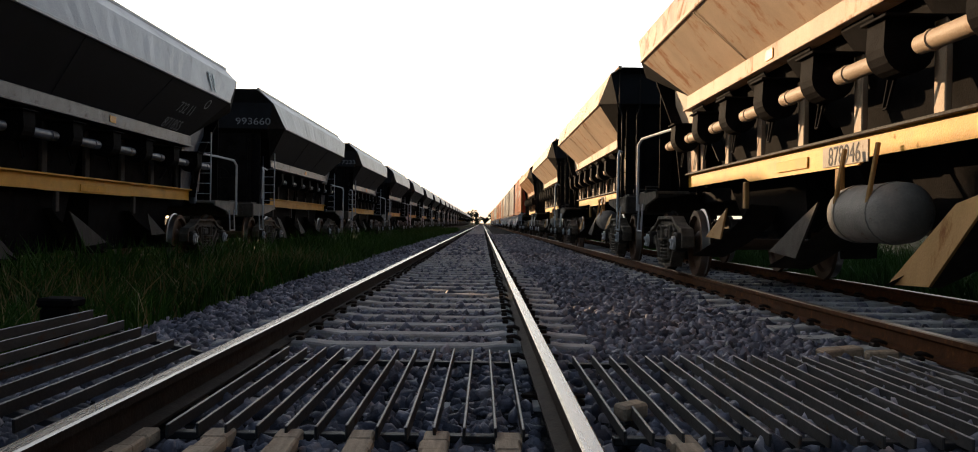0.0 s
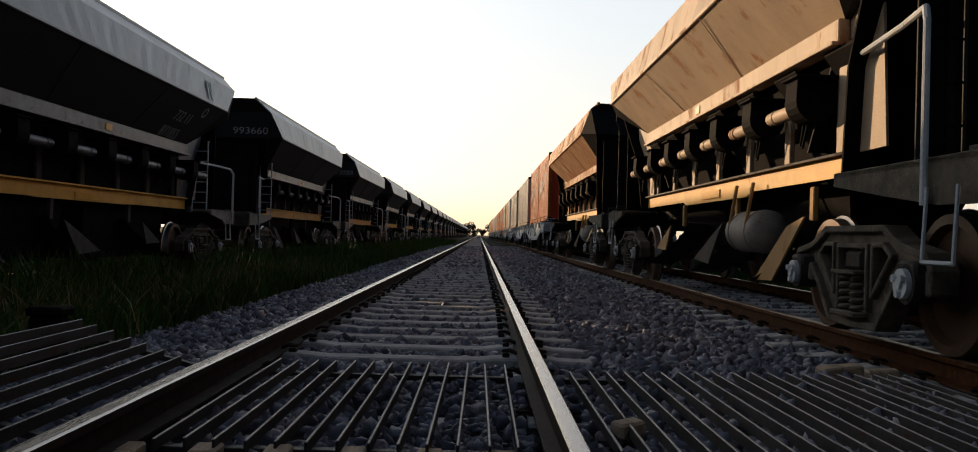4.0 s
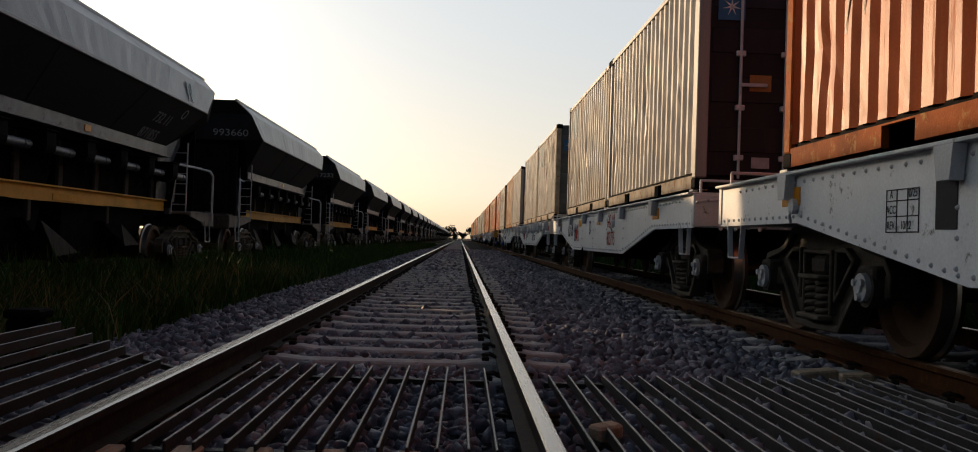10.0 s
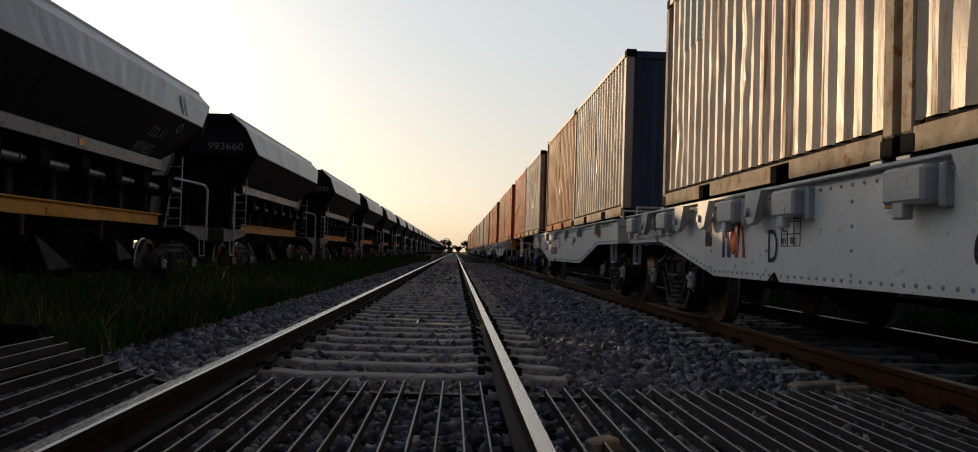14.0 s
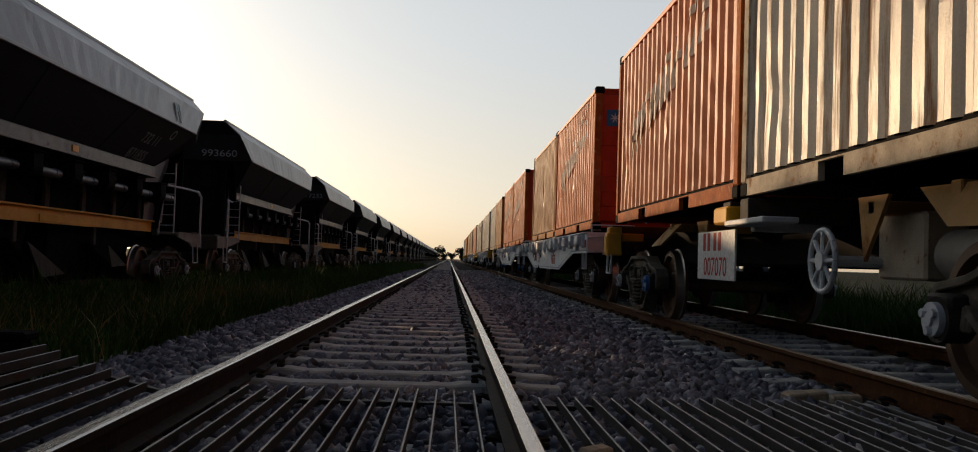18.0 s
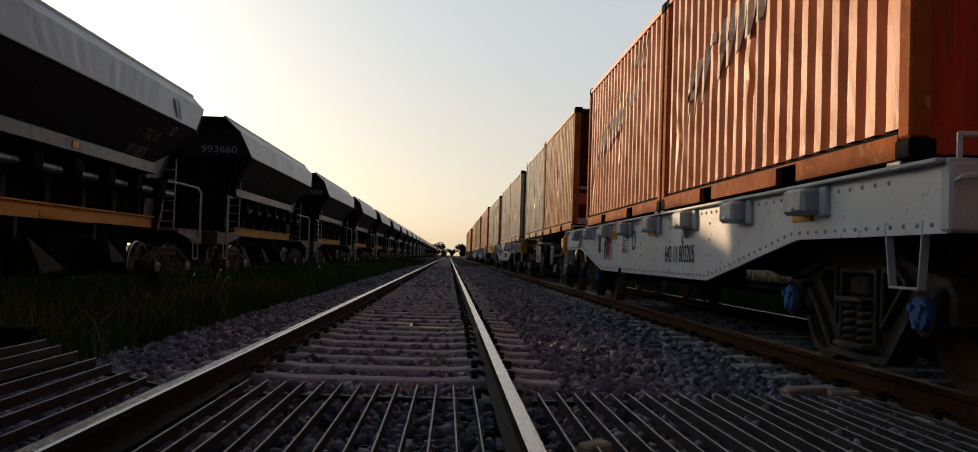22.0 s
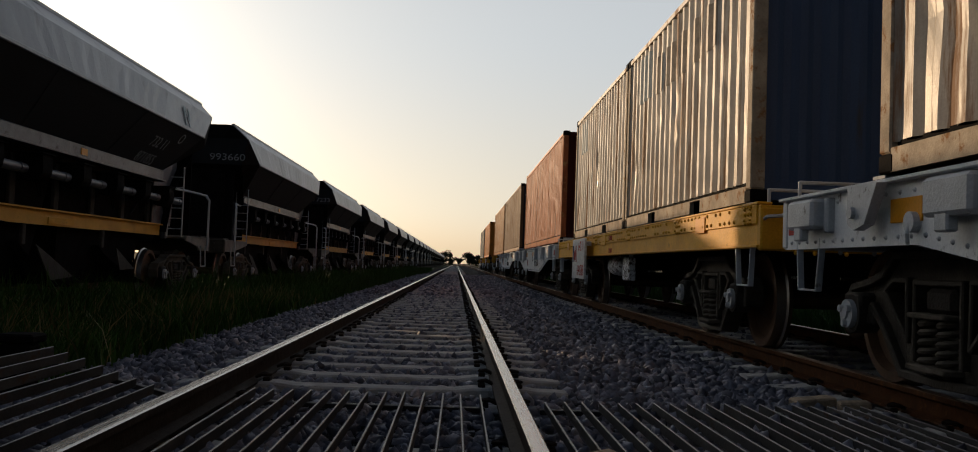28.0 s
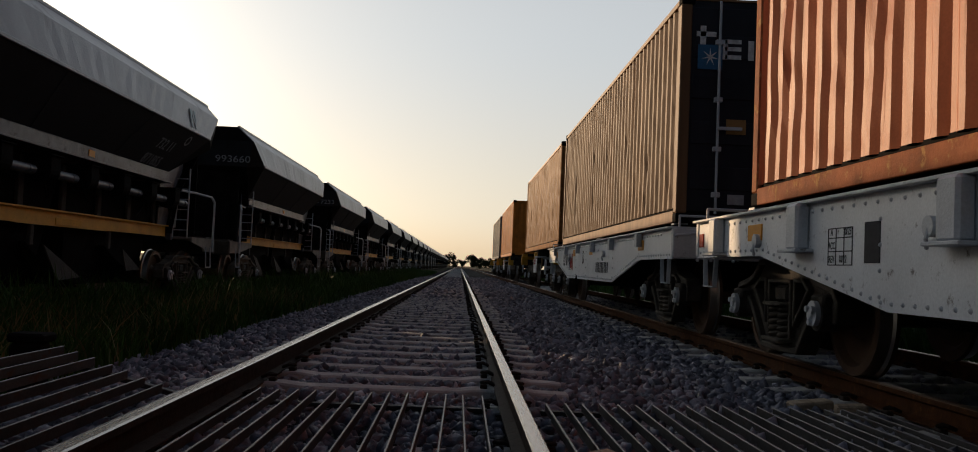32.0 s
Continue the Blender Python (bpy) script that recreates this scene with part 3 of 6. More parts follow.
def side_frame_mesh(style):
    """A cast side frame in the y-z plane: a thin web with raised ribs round its outline, two triangular windows and the spring window."""
    bm = bmesh.new()
    t, rib = 0.07, 0.17
    crown = 0.78 if style == "cast" else 0.82
    half = [(0.0, crown), (0.50, crown), (0.66, 0.70), (0.80, 0.655), (1.08, 0.61), (1.15, 0.52), (1.14, 0.40)]
    under = [(0.82, 0.40), (0.80, 0.50), (0.64, 0.38), (0.40, 0.12), (0.0, 0.11)]
    window = [(0.62, 0.60), (0.50, 0.67), (0.34, 0.67), (0.33, 0.32)]
    spring_hole = [(0.25, 0.22), (0.25, 0.66), (0.0, 0.66)]
    web = [[(0.0, crown), (0.50, crown), (0.50, 0.67), (0.0, 0.66)], [(0.50, crown), (0.66, 0.70), (0.80, 0.655), (0.80, 0.50), (0.62, 0.60), (0.50, 0.67)],
           [(0.80, 0.655), (1.08, 0.61), (1.15, 0.52), (1.14, 0.40), (1.08, 0.40), (1.05, 0.53), (0.84, 0.54), (0.80, 0.50)],
           [(0.80, 0.50), (0.64, 0.38), (0.40, 0.12), (0.33, 0.32), (0.62, 0.60)], [(0.40, 0.12), (0.0, 0.11), (0.0, 0.22), (0.25, 0.22), (0.33, 0.32)],
           [(0.25, 0.22), (0.33, 0.32), (0.34, 0.67), (0.25, 0.66)]]
    for s in (-1, 1):
        for pts in web:
            plate(bm, [(-t / 2, s * y, z) for y, z in pts], (t, 0, 0))
        for line, wide in ((half, 0.05), (under, 0.05), (window + window[:1], 0.035), (spring_hole, 0.035)):
            for (ya, za), (yb, zb) in zip(line, line[1:]):
                d = Vector((0, s * (yb - ya), zb - za))
                box(bm, (0, s * (ya + yb) / 2, (za + zb) / 2), (rib, d.length + 0.03, wide), 0.008, Matrix.Rotation(math.atan2(d.z, d.y), 3, "X"))
        box(bm, (0, s * 1.10, 0.45), (rib * 0.9, 0.06, 0.16), 0.012)
        box(bm, (0, s * 0.79, 0.45), (rib * 0.9, 0.05, 0.14), 0.012)
    return mesh_of("side_frame", bm, M["dust"] if style == "cast" else M["frame_dark"])


def small_meshes():
    out = {"wheelset": wheelset_mesh(), "cast": side_frame_mesh("cast"), "arch": side_frame_mesh("arch")}
    bm = bmesh.new()
    for dy in (-0.1, 0.1):
        for dx in (-0.05, 0.06):
            coil(bm, (dx, dy, 0.2), 0.06, 0.26, 5, 0.018)
    box(bm, (-0.02, 0, 0.185), (0.26, 0.42, 0.035), 0.008)
    box(bm, (-0.02, 0, 0.475), (0.26, 0.40, 0.03), 0.008)
    out["spring"] = mesh_of("spring", bm, M["dust"], True)
    bm = bmesh.new()
    cyl(bm, (-0.10, 0, 0), (0.05, 0, 0), 0.125, 18)
    out["axle_box"] = None
    cap = bmesh.new()
    cyl(cap, (-0.135, 0, 0), (-0.10, 0, 0), 0.092, 20)
    cyl(cap, (-0.15, 0, 0), (-0.13, 0, 0), 0.035, 12)
    for k in range(3):
        a = 2.1 * k + 0.5
        cyl(cap, (-0.16, 0.062 * math.cos(a), 0.062 * math.sin(a)), (-0.13, 0.062 * math.cos(a), 0.062 * math.sin(a)), 0.024, 6)
    out["cap"] = mesh_of("bearing_cap", cap, M["greyw"], True)
    box(bm, (-0.02, 0, 0.09), (0.16, 0.24, 0.1), 0.02)
    out["axle_box"] = mesh_of("axle_box", bm, M["cast"], True)
    bm = bmesh.new()
    cyl(bm, (-0.14, 0, 0), (0.05, 0, 0), 0.115, 18)
    out["blue_box"] = mesh_of("axle_box", bm, M["cyan"], True)
    cap = bmesh.new()
    cyl(cap, (-0.15, 0, 0), (-0.10, 0, 0), 0.105, 20)
    for k in range(3):
        a = 2.1 * k + 0.5
        cyl(cap, (-0.17, 0.062 * math.cos(a), 0.062 * math.sin(a)), (-0.14, 0.062 * math.cos(a), 0.062 * math.sin(a)), 0.026, 6)
    out["blue_cap"] = mesh_of("bearing_cap", cap, M["cyan"], True)
    bm = bmesh.new()
    box(bm, (0, 0, 0.56), (2.26, 0.3, 0.15), 0.03)
    box(bm, (0, 0, 0.44), (1.7, 0.34, 0.2), 0.03)
    cyl(bm, (0, 0, 0.6), (0, 0, 0.78), 0.2, 16)
    out["bolster"] = mesh_of("bolster", bm, M["grime"])
    bm = bmesh.new()
    plate(bm, [(-0.05, 0.30, 0.22), (-0.05, 0.36, 0.20), (-0.05, 0.42, 0.62), (-0.05, 0.36, 0.62)], (0.1, 0, 0))
    box(bm, (0, 0.405, 0.44), (0.09, 0.05, 0.24), 0.01)
    out["brake_shoe"] = mesh_of("brake_shoe", bm, M["grime"])
    return out


GEAR = small_meshes()


def bogie(parent, y, style="cast", blue=False, base=0.9):
    """A two-axle bogie with its wheelsets, frames, springs and axle boxes, centred at y on its wagon."""
    b = part("bogie", GEAR["bolster"], None, parent, at=pose(0, y, 0))
    for s in (-1, 1):
        ws = part("wheelset", GEAR["wheelset"], None, b)
        ws.matrix_parent_inverse = pose(0, s * base, WHEEL_R)
        part("side_frame", GEAR[style], None, b, at=pose(s * 1.06, 0, 0))
        part("spring", GEAR["spring"], None, b, at=pose(s * 1.06, 0, 0, 0, 0, 0 if s < 0 else 180))
        for q in (-1, 1):
            here = pose(s * 1.10, q * base, WHEEL_R, 0, 0, 0 if s < 0 else 180)
            part("axle_box", GEAR["axle_box"], None, b, at=here)
            part("bearing_cap", GEAR["blue_cap" if blue and s < 0 and q < 0 else "cap"], None, b, at=here)
            part("brake_shoe", GEAR["brake_shoe"], None, b, at=pose(s * 0.87, 0, 0.0, 0, 0, 0 if q > 0 else 180))
    return b


def coupler(parent, y, s):
    bm = bmesh.new()
    box(bm, (0, y + s * 0.30, 0.86), (0.16, 0.6, 0.16), 0.02)
    box(bm, (0, y + s * 0.62, 0.86), (0.3, 0.24, 0.3), 0.05)
    part("coupler", bm, M["grime"], parent)
    bm = bmesh.new()
    bent(bm, [(-0.35, y, 0.82), (-0.36, y + s * 0.2, 0.6), (-0.3, y + s * 0.45, 0.45), (-0.2, y + s * 0.7, 0.5)], 0.022)
    part("brake_hose", bm, M["black"], parent)
# ---- wagons: ballast hopper ----
def hopper(name, label, group, upper, lower, end_m, beam_m, sill_m, rim=3.55, knee=3.08, bot=2.46, sill_top=1.38):
    """A self-discharging ballast hopper; upper, lower, end_m, beam_m, sill_m are its plates' materials. Origin: rail top under its middle."""
    h = thing(name, label, "hopper wagon", group)
    w_knee, w_bot, w_rim, w_top = 1.49, 0.92, 1.38, 1.06
    rolling = group != "standing hoppers"
    top = rim + (0.08 if rolling else 0.3)
    if rolling:
        w_top = 1.24
    hl, hl_rim, hl_top, hl_bot = 4.95, 5.85, 6.1, 4.2
    rnd = random.Random(3)
    for s in (-1, 1):
        # the upper side: pressed panels between ribs, a little dented
        for k in range(8):
            bm = bmesh.new()
            a, b = k / 8, (k + 1) / 8
            at = lambda u, half: -half + 2 * half * u
            n = 6
            rows_ = []
            for j in range(n + 1):
                u = a + (b - a) * j / n
                dent = 0.018 * math.sin(math.pi * j / n) * rnd.uniform(-0.6, 1.0)
                rows_.append([(s * (w_knee - dent * 0.4), at(u, hl), knee), (s * ((w_knee + w_rim) / 2 - dent), at(u, (hl + hl_rim) / 2), (knee + rim) / 2 + 0.01 * rnd.random()),
                              (s * w_rim, at(u, hl_rim), rim), (s * w_top, at(u, hl_top), top)])
            vs = [[bm.verts.new(q) for q in r] for r in rows_]
            for r0, r1 in zip(vs, vs[1:]):
                for i in range(3):
                    bm.faces.new((r0[i], r1[i], r1[i + 1], r0[i + 1]))
            bmesh.ops.recalc_face_normals(bm, faces=bm.faces)
            bmesh.ops.solidify(bm, geom=bm.faces[:], thickness=0.02)
            part("upper_panel", bm, upper, h)
        bm = bmesh.new()
        box(bm, (s * (w_knee - 0.005), 0, knee), (0.035, 2 * hl, 0.05), 0.008)
        part("knee_rail", bm, upper, h)
        bm = bmesh.new()
        box(bm, (s * w_top, 0, top), (0.06, 2 * hl_top, 0.06), 0.01)
        part("rim", bm, upper, h)
        bm = bmesh.new()
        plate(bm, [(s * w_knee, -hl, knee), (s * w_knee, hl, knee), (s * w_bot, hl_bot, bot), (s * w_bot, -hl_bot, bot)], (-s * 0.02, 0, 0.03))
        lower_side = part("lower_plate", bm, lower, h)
        for k in (2, 4):
            bm = bmesh.new()
            u = -1 + k / 3
            plate(bm, [(s * (w_knee + 0.003), u * hl, knee - 0.02), (s * (w_knee + 0.003), u * hl + 0.016, knee - 0.02), (s * (w_bot + 0.003), u * hl_bot + 0.016, bot), (s * (w_bot + 0.003), u * hl_bot, bot)], (s * 0.005, 0, -0.005))
            part("weld_seam", bm, lower, lower_side)
        bm = bmesh.new()
        box(bm, (s * (w_bot + 0.0), 0, bot - 0.09), (0.10, 2 * hl_bot, 0.2), 0.012)
        box(bm, (s * (w_bot + 0.02), 0, bot - 0.19), (0.16, 2 * hl_bot, 0.03), 0.005)
        part("side_beam", bm, beam_m, h)
        # stanchions, discharge pipes and their brackets
        for k in range(7):
            y = -3.9 + k * 1.3
            bm = bmesh.new()
            box(bm, (s * 0.80, y, (sill_top + bot - 0.2) / 2), (0.05, 0.15, bot - 0.2 - sill_top), 0.008)
            part("stanchion", bm, beam_m if rolling else M["cast"], h)
        for k in range(7):
            y = -3.95 + k * 1.3
            bm = bmesh.new()
            cyl(bm, (s * 1.04, y + 0.3, 1.83), (s * 1.04, y + 1.16, 1.83), 0.062, 14)
            cyl(bm, (s * 1.04, y + 0.98, 1.83), (s * 1.04, y + 1.02, 1.83), 0.07, 14)
            part("discharge_pipe", bm, M["cream"] if rolling else M["slate"], h, smooth=True)
            # a D-shaped hood round the shaft, with a lip, and a lever hanging under it
            bm = bmesh.new()
            hood = [(0.16, 0.19), (-0.16, 0.19)] + [(-0.17 * math.cos(a), -0.17 * math.sin(a)) for a in [i * math.pi / 10 for i in range(11)]]
            plate(bm, [(s * (1.02 + u), y + 0.06, 1.85 + v) for u, v in hood], (0, 0.28, 0))
            box(bm, (s * 1.02, y + 0.17, 2.045), (0.4, 0.4, 0.02), 0.004)
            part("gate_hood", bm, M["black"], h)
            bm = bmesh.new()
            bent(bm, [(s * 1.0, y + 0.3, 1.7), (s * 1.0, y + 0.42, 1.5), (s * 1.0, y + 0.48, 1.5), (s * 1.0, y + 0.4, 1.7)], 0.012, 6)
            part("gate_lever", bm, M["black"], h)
            # gate in black, the shade inside the wagon put into its colour
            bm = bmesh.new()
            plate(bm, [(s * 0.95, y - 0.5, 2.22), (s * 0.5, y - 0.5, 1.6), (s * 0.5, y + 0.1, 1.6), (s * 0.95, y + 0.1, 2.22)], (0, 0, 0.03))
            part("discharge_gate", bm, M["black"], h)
        # the sill, deeper in the middle
        bm = bmesh.new()
        z0, z1, z2 = sill_top, sill_top - (0.17 if rolling else 0.19), sill_top - (0.22 if rolling else 0.2)
        plate(bm, [(s * 0.88, -4.4, z0), (s * 0.88, -4.4, z1), (s * 0.88, -1.65, z1), (s * 0.88, -1.45, z2), (s * 0.88, 1.45, z2), (s * 0.88, 1.65, z1), (s * 0.88, 4.4, z1), (s * 0.88, 4.4, z0)], (-s * 0.02, 0, 0))
        part("side_sill", bm, sill_m, h)
        bm = bmesh.new()
        box(bm, (s * 0.84, 0, z0 + 0.01), (0.2, 8.8, 0.025), 0.004)
        part("sill_flange", bm, M["grime"] if rolling else sill_m, h)
        bm = bmesh.new()
        box(bm, (s * 0.89, 0.05, z0 - 0.13), (0.012, 0.86, 0.1), 0.003)
        part("warning_plate", bm, M["yellow"], h, "faded yellow plate")
        bm = bmesh.new()
        box(bm, (s * (w_bot + 0.056), 0.5, bot - 0.09), (0.012, 0.22, 0.1), 0.003)
        part("reflector", bm, M["reflect"], h, "small orange reflector")
        # sloping chutes under the sill
        for y, run in ((-3.45, 0.85), (-1.05, 0.95), (1.65, 1.25)):
            bm = bmesh.new()
            n = 6
            prof = [(0.80 + 0.36 * (j / n) ** 1.6, y + run * j / n, 0.92 - 0.62 * (j / n) ** 0.85) for j in range(n + 1)]
            outer = [bm.verts.new((s * xa, ya, za)) for xa, ya, za in prof]
            inner = [bm.verts.new((s * (xa - 0.42), ya + 0.1, za - 0.02)) for xa, ya, za in prof]
            for i in range(n):
                bm.faces.new((outer[i], outer[i + 1], inner[i + 1], inner[i]))
            bmesh.ops.solidify(bm, geom=bm.faces[:], thickness=0.02)
            chute = part("chute", bm, M["cast"], h)
            bm = bmesh.new()
            cheek = {-3.45: [(-3.6, 0.9), (-3.05, 0.32), (-2.5, 0.3), (-3.2, 0.82)], -1.05: [(-0.95, 0.88), (-0.65, 0.4), (0.1, 0.44), (-0.5, 0.7)], 1.65: [(1.9, 0.88), (1.95, 0.52), (2.62, 0.54)]}[y]
            plate(bm, [(s * (1.0 + 0.16 * (0.9 - zc)), yc, zc) for yc, zc in cheek], (-s * 0.02, 0, 0))
            # outer cheeks tan as sunlit, middle one dark as shaded: light put into colour
            part("chute_cheek", bm, M["tan_side"] if rolling and y != -1.05 else M["cast"], chute)
            bm = bmesh.new()
            box(bm, (s * 0.84, y + 0.05, 1.02), (0.05, 0.1, 0.3), 0.01)
            part("chute_hanger", bm, M["tan_side"] if rolling else M["cast"], h)
        # end fittings on each side; the platforms are not equally long
        for e, far_y in ((-1, 7.1), (1, 6.55)):
            bm = bmesh.new()
            box(bm, (s * 1.0, e * (far_y + 4.9) / 2, 1.15), (0.5, far_y - 4.9, 0.05), 0.01)
            plate(bm, [(s * 1.25, e * 4.9, 1.17), (s * 1.25, e * 4.9, 1.08), (s * 1.25, e * 5.7, 0.98), (s * 1.25, e * (far_y - 0.7), 0.9), (s * 1.25, e * far_y, 0.9), (s * 1.25, e * far_y, 1.17)], (-s * 0.04, 0, 0))
            part("end_platform", bm, M["dust"] if rolling else M["tank"], h)
            bm = bmesh.new()
            y = e * 5.98 if rolling else e * 4.75
            for dx in (-0.14, 0.14):
                if not rolling:
                    bent(bm, [(s * 1.05 + dx, y, 1.15), (s * 1.05 + dx, y, 2.5)], 0.014, 6)
                    continue
                bent(bm, [(s * 1.03 + dx, y, 1.15), (s * 1.03 + dx, y, 2.75), (s * 1.03 + dx * 1.4, y, 2.9), (s * 1.03 + dx * 1.4, y, 3.5), (s * 1.03 + dx * 1.4, y - e * 0.06, 3.6), (s * 1.03 + dx * 1.4, y - e * 0.25, 3.55)], 0.013, 6)
            ladder = part("ladder", bm, M["greyw"] if not rolling else M["grime"], h)
            for k in range(6):
                bm = bmesh.new()
                step_z = 1.4 + k * 0.26 if rolling else 1.3 + k * 0.2
                bent(bm, [(s * 1.03 - 0.14, y, step_z), (s * 1.03 + 0.16, y, step_z)], 0.009, 6)
                part("rung", bm, M["black"] if rolling else M["greyw"], ladder)
            bm = bmesh.new()
            bent(bm, [(s * 1.28, e * 6.3, 0.9), (s * 1.28, e * 6.3, 1.95), (s * 1.24, e * 6.2, 2.05), (s * 1.1, e * 5.6, 2.08), (s * 1.0, e * 4.75, 2.08)], 0.022, 8)
            part("handrail", bm, M["greyw"], h)
            bm = bmesh.new()
            bent(bm, [(s * 1.28, e * (far_y - 0.42), 1.0), (s * 1.3, e * (far_y - 0.42), 0.58), (s * 1.3, e * (far_y - 0.76), 0.58), (s * 1.28, e * (far_y - 0.76), 1.0)], 0.013, 6)
            part("step", bm, M["greyw"], h)
            bm = bmesh.new()
            if not rolling:
                box(bm, (s * 0.86, e * 4.72, 1.75), (0.10, 0.12, 1.3), 0.01)
            box(bm, (s * 0.55, e * 4.9, 2.6), (0.08, 0.08, 1.3), 0.01)
            part("end_post", bm, beam_m, h)
    # ends, floor frame, inner bins
    for e, far_y in ((-1, 7.1), (1, 6.55)):
        k2 = knee - 0.1
        flats_ = [[(-1.25, e * hl_rim, k2), (1.25, e * hl_rim, k2), (w_rim, e * hl_rim, rim), (-w_rim, e * hl_rim, rim)],
                  [(-w_rim, e * hl_rim, rim), (w_rim, e * hl_rim, rim), (w_top, e * hl_top, top), (-w_top, e * hl_top, top)],
                  [(-1.25, e * hl_rim, k2), (1.25, e * hl_rim, k2), (w_bot, e * hl_bot, bot), (-w_bot, e * hl_bot, bot)],
                  [(w_bot, e * hl_bot, bot), (-w_bot, e * hl_bot, bot), (-0.8, e * 3.1, 1.5), (0.8, e * 3.1, 1.5)]]
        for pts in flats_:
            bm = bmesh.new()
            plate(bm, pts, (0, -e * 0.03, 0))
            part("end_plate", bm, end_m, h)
        for s in (-1, 1):
            bm = bmesh.new()
            a, b, c, d = [bm.verts.new(q) for q in ((s * w_rim, e * hl_rim, rim), (s * w_knee, e * hl, knee), (s * 1.25, e * hl_rim, k2), (s * w_bot, e * hl_bot, bot))]
            bm.faces.new((a, b, c)), bm.faces.new((b, d, c))
            bmesh.ops.recalc_face_normals(bm, faces=bm.faces)
            bmesh.ops.solidify(bm, geom=bm.faces[:], thickness=0.02)
            # black corner carries on the shade that the end plates have as colour
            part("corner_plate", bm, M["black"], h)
            bm = bmesh.new()
            plate(bm, [(s * 0.87, e * 4.0, bot), (s * 0.87, e * 4.3, bot + 0.05), (s * 0.98, e * 5.0, 2.8), (s * 0.9, e * 4.95, sill_top), (s * 0.87, e * 3.95, sill_top)], (-s * 0.02, 0, 0))
            part("end_gusset", bm, beam_m, h)
        bm = bmesh.new()
        box(bm, (0, e * far_y, 1.02), (2.5, 0.12, 0.32), 0.02)
        box(bm, (0, e * (far_y - 0.23), 1.19), (2.4, 0.5, 0.04), 0.005)
        for x in (-1.0, -0.7, 0.7, 1.0):
            cyl(bm, (x, e * (far_y + 0.05), 1.08), (x, e * (far_y + 0.09), 1.08), 0.03, 8)
            cyl(bm, (x, e * (far_y + 0.05), 0.96), (x, e * (far_y + 0.09), 0.96), 0.03, 8)
        bent(bm, [(-1.1, e * (far_y - 0.03), 1.2), (-1.1, e * (far_y - 0.03), 1.3), (-0.7, e * (far_y - 0.03), 1.3), (-0.7, e * (far_y - 0.03), 1.2)], 0.014, 6)
        part("headstock", bm, M["cast"], h)
        bm = bmesh.new()
        for x in (-0.45, 0.45):
            box(bm, (x, e * 5.6, 1.6), (0.08, 0.08, 0.9), 0.01)
        box(bm, (0, e * 5.6, 2.05), (1.1, 0.1, 0.1), 0.01)
        part("brake_stand", bm, M["black"], h)
        # added black sheet: closes the sky gap and darkens the end as shade would
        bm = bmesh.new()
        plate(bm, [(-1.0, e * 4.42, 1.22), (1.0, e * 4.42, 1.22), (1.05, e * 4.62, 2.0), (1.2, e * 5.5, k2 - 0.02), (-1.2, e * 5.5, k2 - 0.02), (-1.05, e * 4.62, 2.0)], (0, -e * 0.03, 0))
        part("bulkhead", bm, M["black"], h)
        # added black screen in place of the deep shade between wagons
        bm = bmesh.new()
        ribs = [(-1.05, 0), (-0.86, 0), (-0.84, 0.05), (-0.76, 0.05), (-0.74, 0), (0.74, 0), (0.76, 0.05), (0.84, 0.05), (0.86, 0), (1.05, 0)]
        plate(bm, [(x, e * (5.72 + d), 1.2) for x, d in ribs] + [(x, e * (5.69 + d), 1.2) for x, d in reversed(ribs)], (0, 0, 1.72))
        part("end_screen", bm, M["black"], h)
        bm = bmesh.new()
        for k in range(14):
            a, b = 2 * math.pi * k / 14, 2 * math.pi * (k + 1) / 14
            cyl(bm, (0.15 + 0.24 * math.cos(a), e * 6.0, 1.8 + 0.24 * math.sin(a)), (0.15 + 0.24 * math.cos(b), e * 6.0, 1.8 + 0.24 * math.sin(b)), 0.015, 6)
        for k in range(4):
            a = math.pi * k / 2
            cyl(bm, (0.15, e * 6.0, 1.8), (0.15 + 0.24 * math.cos(a), e * 6.0, 1.8 + 0.24 * math.sin(a)), 0.012, 6)
        cyl(bm, (0.15, e * 6.02, 1.8), (0.15, e * 5.6, 1.8), 0.02, 6)
        part("hand_brake", bm, M["black"], h)
        coupler(h, e * (far_y - 0.03), e)
        bogie(h, e * 4.85 - 0.12, "cast", base=0.96)
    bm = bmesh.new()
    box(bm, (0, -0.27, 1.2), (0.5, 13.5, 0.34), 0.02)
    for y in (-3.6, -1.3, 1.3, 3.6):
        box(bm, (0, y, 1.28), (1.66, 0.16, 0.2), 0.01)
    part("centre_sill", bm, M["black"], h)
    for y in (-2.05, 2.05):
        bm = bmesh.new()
        # standing bins are larger and lower to block light under the wagon
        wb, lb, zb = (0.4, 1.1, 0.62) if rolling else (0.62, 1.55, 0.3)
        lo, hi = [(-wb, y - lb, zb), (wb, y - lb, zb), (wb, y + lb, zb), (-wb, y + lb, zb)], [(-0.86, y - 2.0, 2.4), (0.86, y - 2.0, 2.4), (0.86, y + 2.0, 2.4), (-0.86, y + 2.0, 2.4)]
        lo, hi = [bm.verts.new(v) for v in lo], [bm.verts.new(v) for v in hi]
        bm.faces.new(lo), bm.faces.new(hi)
